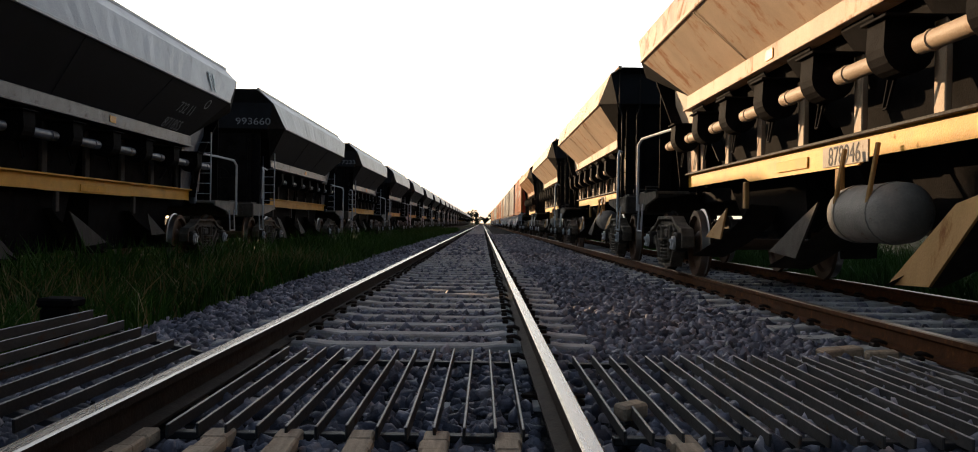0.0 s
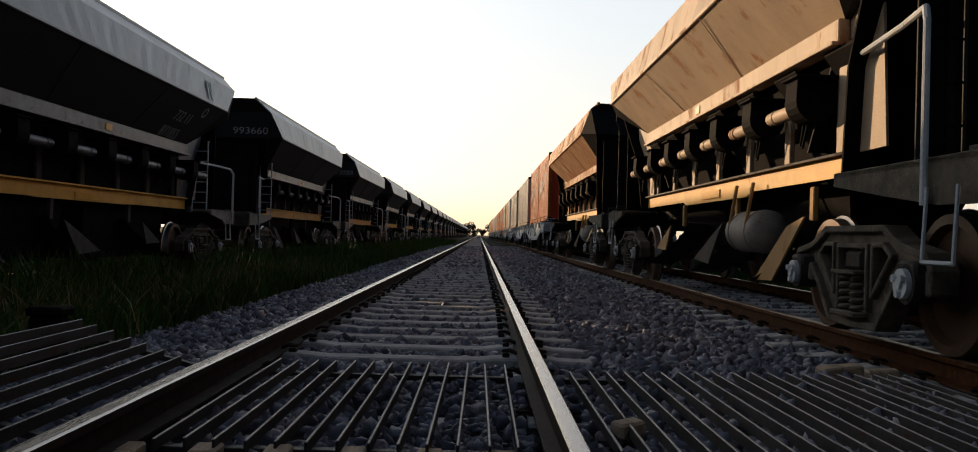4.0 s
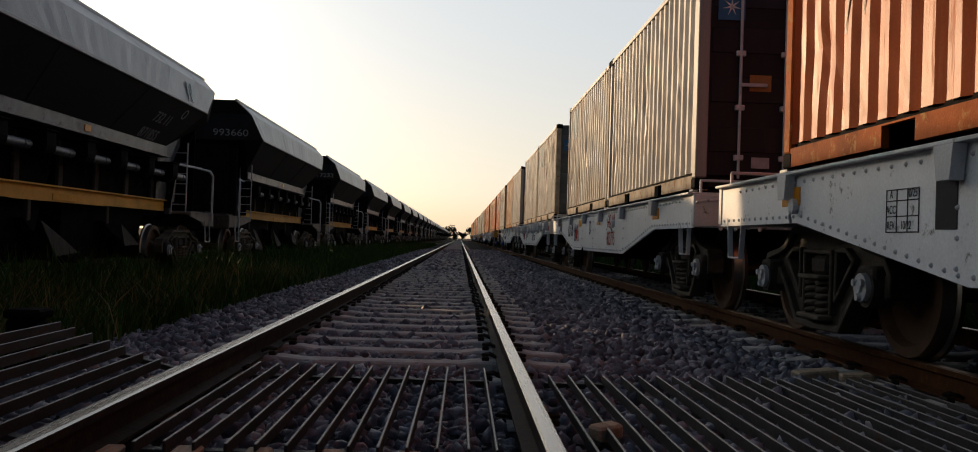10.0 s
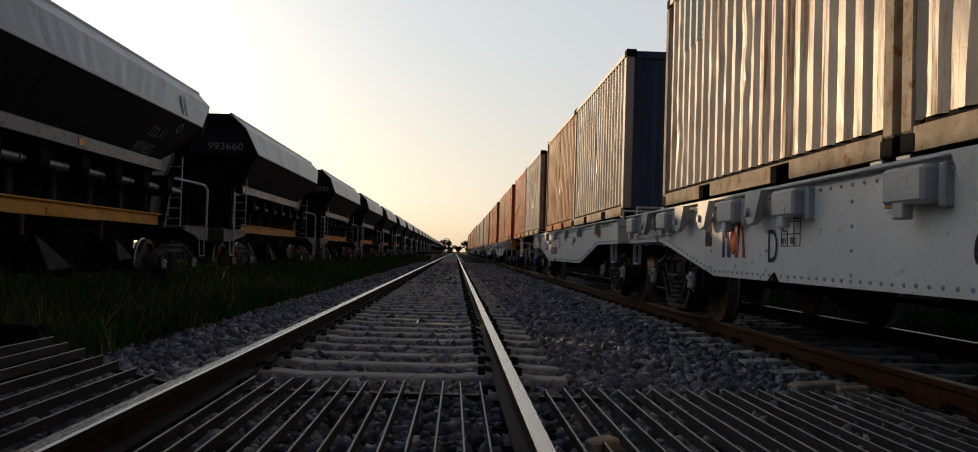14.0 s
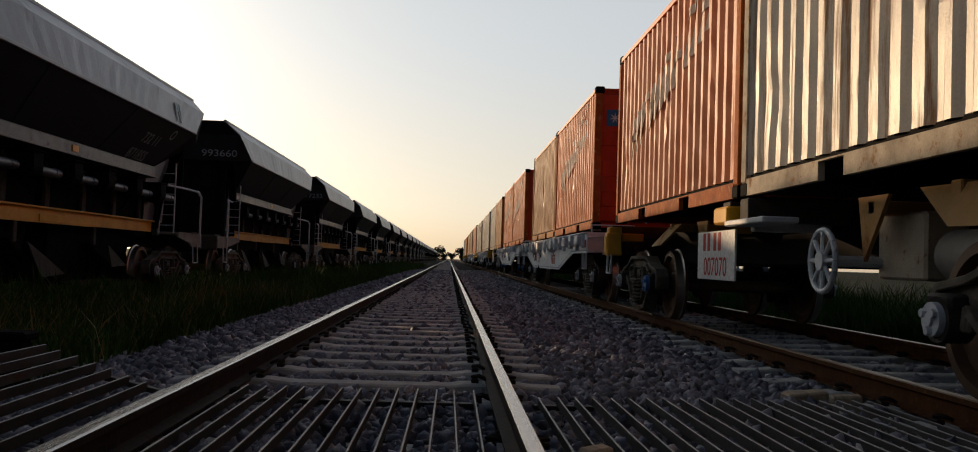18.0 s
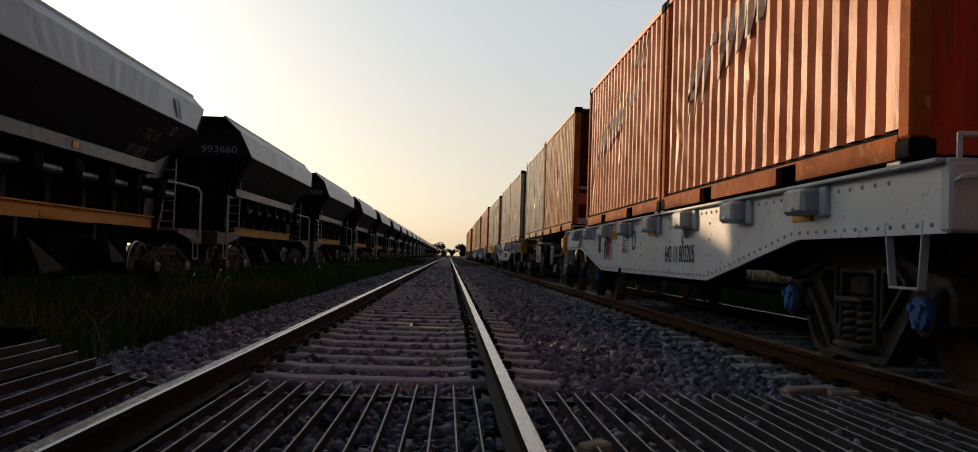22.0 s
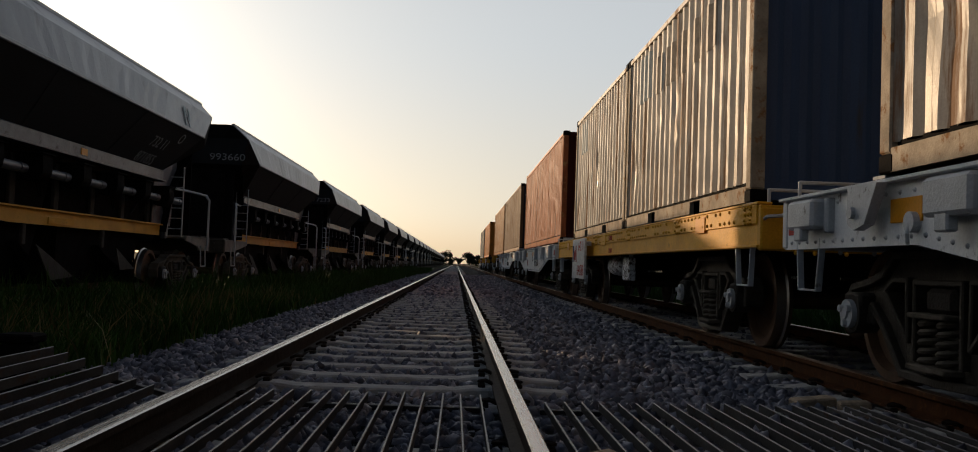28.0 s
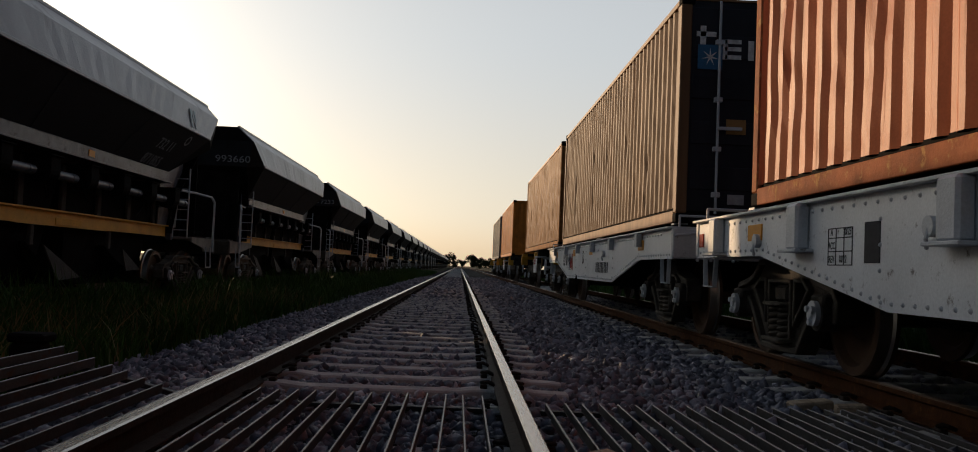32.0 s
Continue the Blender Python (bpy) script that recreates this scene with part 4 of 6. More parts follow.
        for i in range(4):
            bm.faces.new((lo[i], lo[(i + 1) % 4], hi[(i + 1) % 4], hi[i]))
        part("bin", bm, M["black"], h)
    bm = bmesh.new()
    drum(bm, -0.85, 0.78, ((-2.33, 0.07), (-2.28, 0.16), (-2.2, 0.215), (-2.07, 0.22), (-2.065, 0.227), (-2.03, 0.227), (-2.025, 0.22), (-1.475, 0.22), (-1.47, 0.227), (-1.43, 0.227), (-1.425, 0.22), (-1.32, 0.215), (-1.24, 0.16), (-1.19, 0.07)))
    part("air_tank", bm, M["tank"], h, "dusty grey air reservoir", smooth=True)
    for y in (-2.05, -1.45):
        bm = bmesh.new()
        bent(bm, [(-1.05, y, 0.85), (-0.98, y, 1.28)], 0.02, 6)
        part("tank_hanger", bm, M["tan_side"] if rolling else M["cast"], h)
    return h


# cream wagons whose end plates get a near-black colour for their shade
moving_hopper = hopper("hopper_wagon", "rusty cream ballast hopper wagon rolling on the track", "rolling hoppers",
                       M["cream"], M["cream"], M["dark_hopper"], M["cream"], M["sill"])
# lower slopes and ends are coloured dark in place of their shade
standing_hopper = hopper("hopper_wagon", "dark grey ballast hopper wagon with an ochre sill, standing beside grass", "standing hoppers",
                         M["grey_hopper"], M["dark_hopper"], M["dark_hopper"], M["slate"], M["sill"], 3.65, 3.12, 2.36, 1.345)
HOPPER_PITCH = 14.8
for o in [o for o in moving_hopper.children if o.name.split(".")[0] == "ladder" and o.data.vertices[0].co.x > 0]:
    for c in list(o.children):
        bpy.data.objects.remove(c)
    bpy.data.objects.remove(o)
MOVERS = []                    # things of the moving train and their middle at the start
for k, (y, number) in enumerate(((8.03, "878946"), (22.83, "884"), (37.63, ""), (52.43, "87845"))):
    ob = moving_hopper if k == 0 else copy_thing(moving_hopper, Matrix())
    MOVERS.append((ob, X_RIGHT, y, RAIL + RISE))
    if k == 3:                  # the last one is rustier
        for o in ob.children_recursive:
            if o.name.startswith(("upper_panel", "lower_plate", "knee_rail", "rim", "weld_seam", "side_beam", "end_gusset", "stanchion", "discharge_pipe")):
                o.material_slots[0].link = "OBJECT"
                o.material_slots[0].material = M["ochre"]
        tagged(ob, "rust-brown ballast hopper wagon rolling before container flats")
ROLLING = [m[0] for m in MOVERS]
for k, name, end in ((0, "ladder", 1), (1, "handrail", 1), (2, "handrail", 1), (3, "ladder", 1), (3, "handrail", 1), (3, "ladder", -1), (3, "handrail", -1)):      # the wagons' ends are not fitted alike
    for o in [o for o in ROLLING[k].children if o.name.split(".")[0] == name and o.data.vertices[0].co.y * end > 0]:
        for c in list(o.children):
            bpy.data.objects.remove(c)
        bpy.data.objects.remove(o)
STANDING = []
for k in range(-1, 26):
    ob = standing_hopper if k == -1 else copy_thing(standing_hopper, Matrix())
    ob.matrix_basis = pose(X_LEFT, 12.75 + 15.0 * k, RAIL + SINK)
    STANDING.append(ob)
    if k > 7:                   # far down the line the smallest fittings are left off
        for o in [o for o in ob.children_recursive if o.name.split(".")[0] in ("bearing_cap", "brake_shoe", "weld_seam", "discharge_gate", "spring", "brake_hose", "rung", "gate_lever", "reflector", "warning_plate", "chute_cheek", "chute_hanger") or k > 12 and o.name.split(".")[0] in ("stanchion", "gate_hood", "discharge_pipe", "chute", "end_gusset", "step", "ladder", "hand_brake", "brake_stand", "axle_box", "handrail")]:
            bpy.data.objects.remove(o)


def child(ob, name, sign=0):
    """The first part of that name on a thing, on the side of that sign if one is given."""
    for o in ob.children:
        if o.name.split(".")[0] == name and (not sign or o.data.vertices[0].co.x * sign > 0):
            return o


# stencilled numbers: on end plates, side plates and sills
for k, number in ((2, "993660"), (3, "477233")):
    part("writing", writing(number, 0.23, M["dim"]), None, STANDING[k], at=on_end(0.9, -5.865, 3.12, 1.25))
slope_on = lambda y, u: Matrix(((0, 0.6, 0.8, 0.92 + 0.57 * u + 0.012), (1, 0, 0, y), (0, 0.8, -0.6, 2.36 + 0.76 * u - 0.008), (0, 0, 0, 1)))
low = child(STANDING[1], "lower_plate", 1)
for text, size, y, u in (("732 11", 0.3, 3.1, 0.42), ("871855", 0.3, 3.0, 0.05), ("O", 0.3, 3.9, 0.66)):
    part("writing", writing(text, size, M["dim"]), None, low, at=slope_on(y, u))
bm = bmesh.new()
for pts in ([(0, 0), (0.08, 0), (0.08, 0.34), (0, 0.34)], [(0.08, 0.3), (0.24, 0.0), (0.32, 0.0), (0.12, 0.34)], [(0.26, 0.12), (0.34, 0.12), (0.34, 0.34), (0.26, 0.34)]):
    plate(bm, [(1.488 - 0.21 * z, 3.7 + y, 3.18 + z) for y, z in pts], (0.006, 0, 0.002))
part("emblem", bm, M["decal_sky"], STANDING[1], "faded blue painted emblem")
for k, number in ((0, "878946"), (1, "884684")):
    bm = bmesh.new()
    box(bm, (-0.884, -1.2, 1.26), (0.012, 0.92, 0.17), 0.003)
    plate_ = part("number_plate", bm, M["pale"], child(ROLLING[k], "side_sill", -1), "worn pale number plate")
    part("writing", writing(number, 0.22, M["decal_black"]), None, plate_, at=on_left(-0.892, -1.2, 1.185))
part("writing", writing("87845", 0.3, M["dim"]), None, ROLLING[3], at=on_end(0.1, -5.865, 3.06))
# ---- wagons: container flats ----
def flat_side(bm, s, x, deep=0.60, top=1.28, end=0.935):
    pts = [(-6.98, top), (-6.98, end), (-5.1, end), (-2.9, deep), (2.9, deep), (5.1, end), (6.98, end), (6.98, top)]
    plate(bm, [(s * x, y, z) for y, z in pts], (-s * 0.02, 0, 0))


def end_gear(w, e, body, marked=False):
    """Headstock, hand rail, step, coupler and bogie at one end of a flat."""
    bm = bmesh.new()
    box(bm, (0, e * 6.98, 1.11), (2.86, 0.1, 0.34), 0.015)
    box(bm, (0, e * 6.77, 1.28), (2.86, 0.5, 0.03), 0.005)
    part("headstock", bm, body, w)
    for s in (-1, 1):
        bm = bmesh.new()
        bent(bm, [(s * 1.34, e * 6.94, 1.3), (s * 1.34, e * 6.94, 1.42), (s * 0.6, e * 6.94, 1.42), (s * 0.6, e * 6.94, 1.3)], 0.014, 6)
        part("handrail", bm, M["greyw"], w)
        bm = bmesh.new()
        strap = [(e * 6.76, 1.0), (e * 6.72, 0.66), (e * 6.42, 0.66), (e * 6.36, 1.0)]
        for (ya, za), (yb, zb) in zip(strap, strap[1:]):
            d = Vector((0, yb - ya, zb - za))
            box(bm, (s * 1.4, (ya + yb) / 2, (za + zb) / 2), (0.045, d.length + 0.012, 0.014), 0.003, Matrix.Rotation(math.atan2(d.z, d.y), 3, "X"))
        part("step", bm, M["greyw"], w)
        bm = bmesh.new()
        rivets(bm, [(s * x, e * 7.03, z) for x in (0.75, 1.0, 1.15) for z in (0.93, 1.03, 1.13, 1.23)], (0, e, 0), 0.02)
        tagged(part("rivets", bm, body, w), kind="stuff")
        bm = bmesh.new()
        plate(bm, [(s * 0.62, e * 7.04, 1.2), (s * 0.44, e * 7.04, 1.2), (s * 0.44, e * 7.04, 0.95), (s * 0.62, e * 7.04, 0.95)], (0, e * 0.05, 0))
        cyl(bm, (s * 0.53, e * 7.04, 1.17), (s * 0.53, e * 7.14, 1.17), 0.04, 10)
        cyl(bm, (s * 0.53, e * 7.04, 0.98), (s * 0.53, e * 7.14, 0.98), 0.04, 10)
        part("lug", bm, body, w)
        if marked:
            bm = bmesh.new()
            box(bm, (s * 1.427, e * 6.82, 1.1), (0.01, 0.14, 0.13), 0.002)
            part("end_marker", bm, M["decal_red"], w, "red end marker")
        bm = bmesh.new()
        bent(bm, [(s * 1.4, e * 7.00, 1.18), (s * 1.4, e * 7.08, 1.2), (s * 1.0, e * 7.12, 1.24), (s * 0.8, e * 7.08, 1.2)], 0.014, 6)
        part("uncoupling_lever", bm, M["greyw"], w)
    coupler(w, e * 7.02, e)


def pedestals(w):
    """Blocks on which the containers' corners stand."""
    for y in (-6.0, -0.17, 0.17, 6.0):
        for x in (-1.12, 1.12):
            bm = bmesh.new()
            box(bm, (x, y, 1.353), (0.17, 0.17, 0.064), 0.006)
            part("pedestal", bm, M["greyw"], w)


def white_flat(style):
    """A riveted fish-belly flat wagon."""
    w = thing("flat_wagon", "grey-white riveted container flat wagon rolling on the track", "flat wagon", "container flats")
    for s in (-1, 1):
        bm = bmesh.new()
        flat_side(bm, s, 1.42)
        sill = part("side_sill", bm, M["white"], w)
        bm = bmesh.new()
        box(bm, (s * 1.39, 0, 1.285), (0.18, 13.96, 0.022), 0.004)
        part("top_flange", bm, M["greyw"], sill)
        bm = bmesh.new()
        pts = lerp_points((s * 1.42, -2.85, 0.645), (s * 1.42, 2.85, 0.645), 0.13)
        for q in (-1, 1):
            pts += lerp_points((s * 1.42, q * 2.98, 0.65), (s * 1.42, q * 5.0, 0.98), 0.13)
            pts += lerp_points((s * 1.42, q * 5.15, 0.98), (s * 1.42, q * 6.85, 0.98), 0.14)
        pts += lerp_points((s * 1.42, -6.4, 1.22), (s * 1.42, 6.4, 1.22), 0.16)
        for y in (-3.0, -1.5, 0.0, 1.5, 3.0):
            pts += lerp_points((s * 1.42, y, 0.68), (s * 1.42, y, 1.12), 0.145)
        rivets(bm, pts, (s, 0, 0))
        tagged(part("rivets", bm, M["greyw"], sill), kind="stuff")
        for y in (-5.2, -0.6, 1.8, 5.2):
            bm = bmesh.new()
            box(bm, (s * 1.425, y, 1.12), (0.01, 0.34, 0.13), 0.002)
            part("reflector", bm, M["reflect"], sill, "orange reflective panel")
        for y in (-2.2, 2.4, 5.1):
            bm = bmesh.new()
            bmesh.ops.create_cone(bm, segments=14, radius1=0.055, radius2=0.055, depth=0.05, cap_ends=True, matrix=pose(s * 1.44, y, 1.05, 0, 90))
            bent(bm, [(s * 1.45, y, 1.06), (s * 1.47, y, 0.99), (s * 1.45, y + 0.03, 0.94)], 0.012, 6)
            part("rope_eye", bm, M["greyw"], sill)
        if style == "bracket":
            for y, boxy in [(e * y, boxy) for e in (-1, 1) for y, boxy in ((6.4, 1), (5.5, 0), (4.6, 1), (3.8, 0), (2.9, 0), (2.2, 1), (1.5, 0), (0.85, 1))]:
                bm = bmesh.new()
                if boxy:
                    box(bm, (s * 1.49, y, 1.15), (0.12, 0.42, 0.19), 0.02)
                    box(bm, (s * 1.51, y + 0.05, 1.03), (0.06, 0.12, 0.1), 0.01)
                    box(bm, (s * 1.44, y - 0.24, 1.14), (0.06, 0.06, 0.22), 0.01)
                else:
                    t = 1 if y > 0 else -1
                    plate(bm, [(s * 1.48, y - t * 0.2, 1.27), (s * 1.48, y + t * 0.17, 1.27), (s * 1.48, y + t * 0.17, 1.06), (s * 1.48, y + t * 0.08, 1.02), (s * 1.48, y - t * 0.05, 1.05)], (s * 0.06, 0, 0))
                    cyl(bm, (s * 1.43, y + t * 0.09, 1.12), (s * 1.565, y + t * 0.09, 1.12), 0.035, 10)
                part("stake_bracket", bm, M["greyw"], w)
        elif style == "pocket":
            for y in (-5.35, -3.9, -2.3, -0.8, 0.8, 2.3, 3.9, 5.35):
                bm = bmesh.new()
                box(bm, (s * 1.49, y, 1.175), (0.14, 0.34, 0.17), 0.025)
                box(bm, (s * 1.435, y - 0.24, 1.17), (0.04, 0.1, 0.19), 0.01)
                box(bm, (s * 1.565, y, 1.12), (0.02, 0.1, 0.03), 0.005)
                part("stake_pocket", bm, M["greyw"], w)
        elif style == "tee":
            for y in (-6.15, -4.15, -2.13, 2.13, 4.15, 6.15):
                bm = bmesh.new()
                box(bm, (s * 1.47, y, 1.12), (0.1, 0.2, 0.32), 0.02)
                box(bm, (s * 1.48, y, 0.955), (0.14, 0.34, 0.022), 0.004)
                part("stake_pocket", bm, M["greyw"], w)
            bm = bmesh.new()
            box(bm, (s * 1.43, -1.15, 0.95), (0.02, 0.36, 0.4), 0.02)
            part("hatch", bm, M["white"], sill)
        else:
            for y in (-5.2, -3.0, -1.0, 1.0, 3.0, 5.2):
                bm = bmesh.new()
                plate(bm, [(s * 1.43, y - 0.09, 1.27), (s * 1.43, y + 0.09, 1.27), (s * 1.43, y + 0.06, 1.1), (s * 1.43, y - 0.06, 1.1)], (s * 0.07, 0, 0))
                part("stake_pocket", bm, M["greyw"], w)
        # data panel, letter mark and a draw ring
        at_p = 3.55 if style in ("plain", "tee") else 1.0
        bm = bmesh.new()
        for z in (0.86, 0.945, 1.03, 1.09):
            box(bm, (s * 1.422, at_p * -s, z), (0.004, 0.36, 0.006))
        for y in (-0.18, -0.06, 0.06, 0.18):
            box(bm, (s * 1.422, -s * (at_p + y), 0.975), (0.004, 0.006, 0.236))
        panel = part("data_panel", bm, M["decal_black"], sill, "stencilled data table")
        if s < 0:
            for text, z, y in (("A", 1.045, 0.12), ("10/25", 1.045, -0.11), ("ACC", 0.96, 0.12), ("REV", 0.875, 0.12), ("10/22", 0.875, -0.05)):
                part("writing", writing(text, 0.065, M["decal_black"]), None, panel, at=on_left(-1.425, at_p + y, z, 0.8))
            bm = bmesh.new()
            box(bm, (-1.422, 3.1, 0.99), (0.004, 0.2, 0.24))
            part("black_square", bm, M["decal_black"], sill)
            part("writing", writing("D", 0.36, M["decal_black"]), None, sill, at=on_left(-1.425, 0.4 if style in ("plain", "pocket") else 1.36 if style == "bracket" else -0.55, 0.9 if style != "bracket" else 0.74, 0.85))
            bm = bmesh.new()
            bent(bm, [(-1.43, 1.3, 0.66), (-1.43, 1.42, 0.6), (-1.43, 1.22, 0.6), (-1.43, 1.3, 0.66), (-1.43, 1.3, 0.5)], 0.008, 5)
            part("pull_rod", bm, M["black"], sill)
    for e in (-1, 1):
        end_gear(w, e, M["greyw"], style in ("bracket", "tee"))
        bogie(w, e * 5.42, "arch", base=0.95)
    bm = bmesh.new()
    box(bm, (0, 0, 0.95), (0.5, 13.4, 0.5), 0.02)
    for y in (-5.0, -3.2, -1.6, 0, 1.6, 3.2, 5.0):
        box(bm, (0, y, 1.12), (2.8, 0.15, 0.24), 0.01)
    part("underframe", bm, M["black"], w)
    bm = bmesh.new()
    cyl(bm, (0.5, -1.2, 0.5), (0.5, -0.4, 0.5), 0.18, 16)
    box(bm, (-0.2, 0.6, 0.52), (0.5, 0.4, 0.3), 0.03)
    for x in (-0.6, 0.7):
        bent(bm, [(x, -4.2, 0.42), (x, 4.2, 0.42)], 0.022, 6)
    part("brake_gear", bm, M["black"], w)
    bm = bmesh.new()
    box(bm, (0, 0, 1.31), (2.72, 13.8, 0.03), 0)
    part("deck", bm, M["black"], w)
    pedestals(w)
    for o in w.children:
        if o.name.split(".")[0] not in ("bogie", "coupler", "brake_hose", "brake_gear", "air_tank", "brake_box"):
            o.location.z -= 0.08
    return w


def yellow_flat():
    """A straight-sided flat with a deep yellow riveted sill."""
    w = thing("flat_wagon", "yellow straight-sided riveted container flat wagon on the track", "flat wagon", "container flats")
    for s in (-1, 1):
        bm = bmesh.new()
        box(bm, (s * 1.41, 0, 1.14), (0.03, 13.96, 0.32), 0.006)
        sill = part("side_sill", bm, M["yellow"], w)
        bm = bmesh.new()
        box(bm, (s * 1.432, 0, 1.225), (0.016, 13.9, 0.15), 0.004)
        band = part("riveted_band", bm, M["yellow"], sill)
        for z in (1.312, 0.975):
            bm = bmesh.new()
            box(bm, (s * 1.385, 0, z), (0.12, 13.96, 0.022), 0.005)
            part("flange", bm, M["yellow"], sill)
        g = random.Random(5)
        pts = [p for p in lerp_points((s * 1.44, -6.8, 1.275), (s * 1.44, 6.8, 1.275), 0.14) + lerp_points((s * 1.44, -6.8, 1.185), (s * 1.44, 6.8, 1.185), 0.14) if g.random() < 0.75]
        pts += [Vector((s * 1.44, y + dy, z)) for y in (-6.75, -4.4, -1.6, 1.3, 4.2, 6.75) for dy in (-0.07, 0.0, 0.07) for z in (1.16, 1.23, 1.29)]
        bm = bmesh.new()
        rivets(bm, pts, (s, 0, 0), 0.02)
        tagged(part("rivets", bm, M["yellow"], band), kind="stuff")
        for y, wide, m in ((0.55, 0.5, "yellow"), (5.1, 0.34, "reflect"), (-5.3, 0.34, "reflect")):
            bm = bmesh.new()
            box(bm, (s * 1.444, y, 1.2), (0.012, wide, 0.15), 0.004)
            part("side_plate", bm, M[m], sill)
        for text, z in (("G50000", 1.19), ("T20000", 1.0)):
            part("writing", writing(text, 0.1, M["decal_red"]), None, sill, at=on_left(-1.4425, -0.1, z) if s < 0 else on_right(1.4425, -0.1, z))
        bm = bmesh.new()
        box(bm, (s * 1.56, 2.52, 0.92), (0.04, 1.6, 0.71), 0.004)
        for y in (1.9, 3.1):
            box(bm, (s * 1.5, y, 1.18), (0.14, 0.06, 0.08), 0.004)
        plate_ = part("number_board", bm, M["decal_white"], w, "white board with red stencilled figures")
        for text, size, z, x0 in (("642 11", 0.24, 1.06, 2.16), ("694588", 0.27, 0.62, 2.22)):
            part("writing", writing(text, size, M["decal_red"]), None, plate_, at=on_left(-1.583, x0, z) if s < 0 else on_right(1.583, x0, z))
        bm = bmesh.new()
        drum(bm, s * 1.08, 0.73, ((0.42, 0.05), (0.45, 0.115), (0.5, 0.15), (0.91, 0.155), (0.92, 0.161), (0.95, 0.161), (0.96, 0.155), (1.36, 0.15), (1.41, 0.115), (1.44, 0.05)))
        part("air_tank", bm, M["chipped"], w, "white air reservoir with chipped paint", smooth=True)
        for y in (0.65, 1.2):
            bm = bmesh.new()
            bent(bm, [(s * 1.08, y, 0.85), (s * 1.08, y, 1.0)], 0.02, 6)
            part("tank_hanger", bm, M["black"], w)
        bm = bmesh.new()
        box(bm, (s * 1.23, -0.57, 0.685), (0.1, 0.53, 0.34), 0.015)
        box(bm, (s * 1.2, -0.57, 0.9), (0.05, 0.1, 0.14), 0.01)
        part("brake_box", bm, M["chipped"], w, "white box with chipped paint")
    for e in (-1, 1):
        end_gear(w, e, M["yellow"])
        bogie(w, e * 4.75 + 0.12, "arch", base=0.95)
    bm = bmesh.new()
    box(bm, (0, 0, 0.95), (0.5, 13.4, 0.4), 0.02)
    for y in (-5.0, -3.2, -1.6, 0, 1.6, 3.2, 5.0):
        box(bm, (0, y, 1.1), (2.78, 0.15, 0.24), 0.01)
    part("underframe", bm, M["black"], w)
    bm = bmesh.new()
    box(bm, (0, 0, 1.31), (2.72, 13.8, 0.03), 0)
    part("deck", bm, M["black"], w)
    pedestals(w)
    for o in w.children:
        if o.name.split(".")[0] not in ("bogie", "coupler", "brake_hose", "brake_gear", "air_tank", "brake_box"):
            o.location.z -= 0.08
    return w


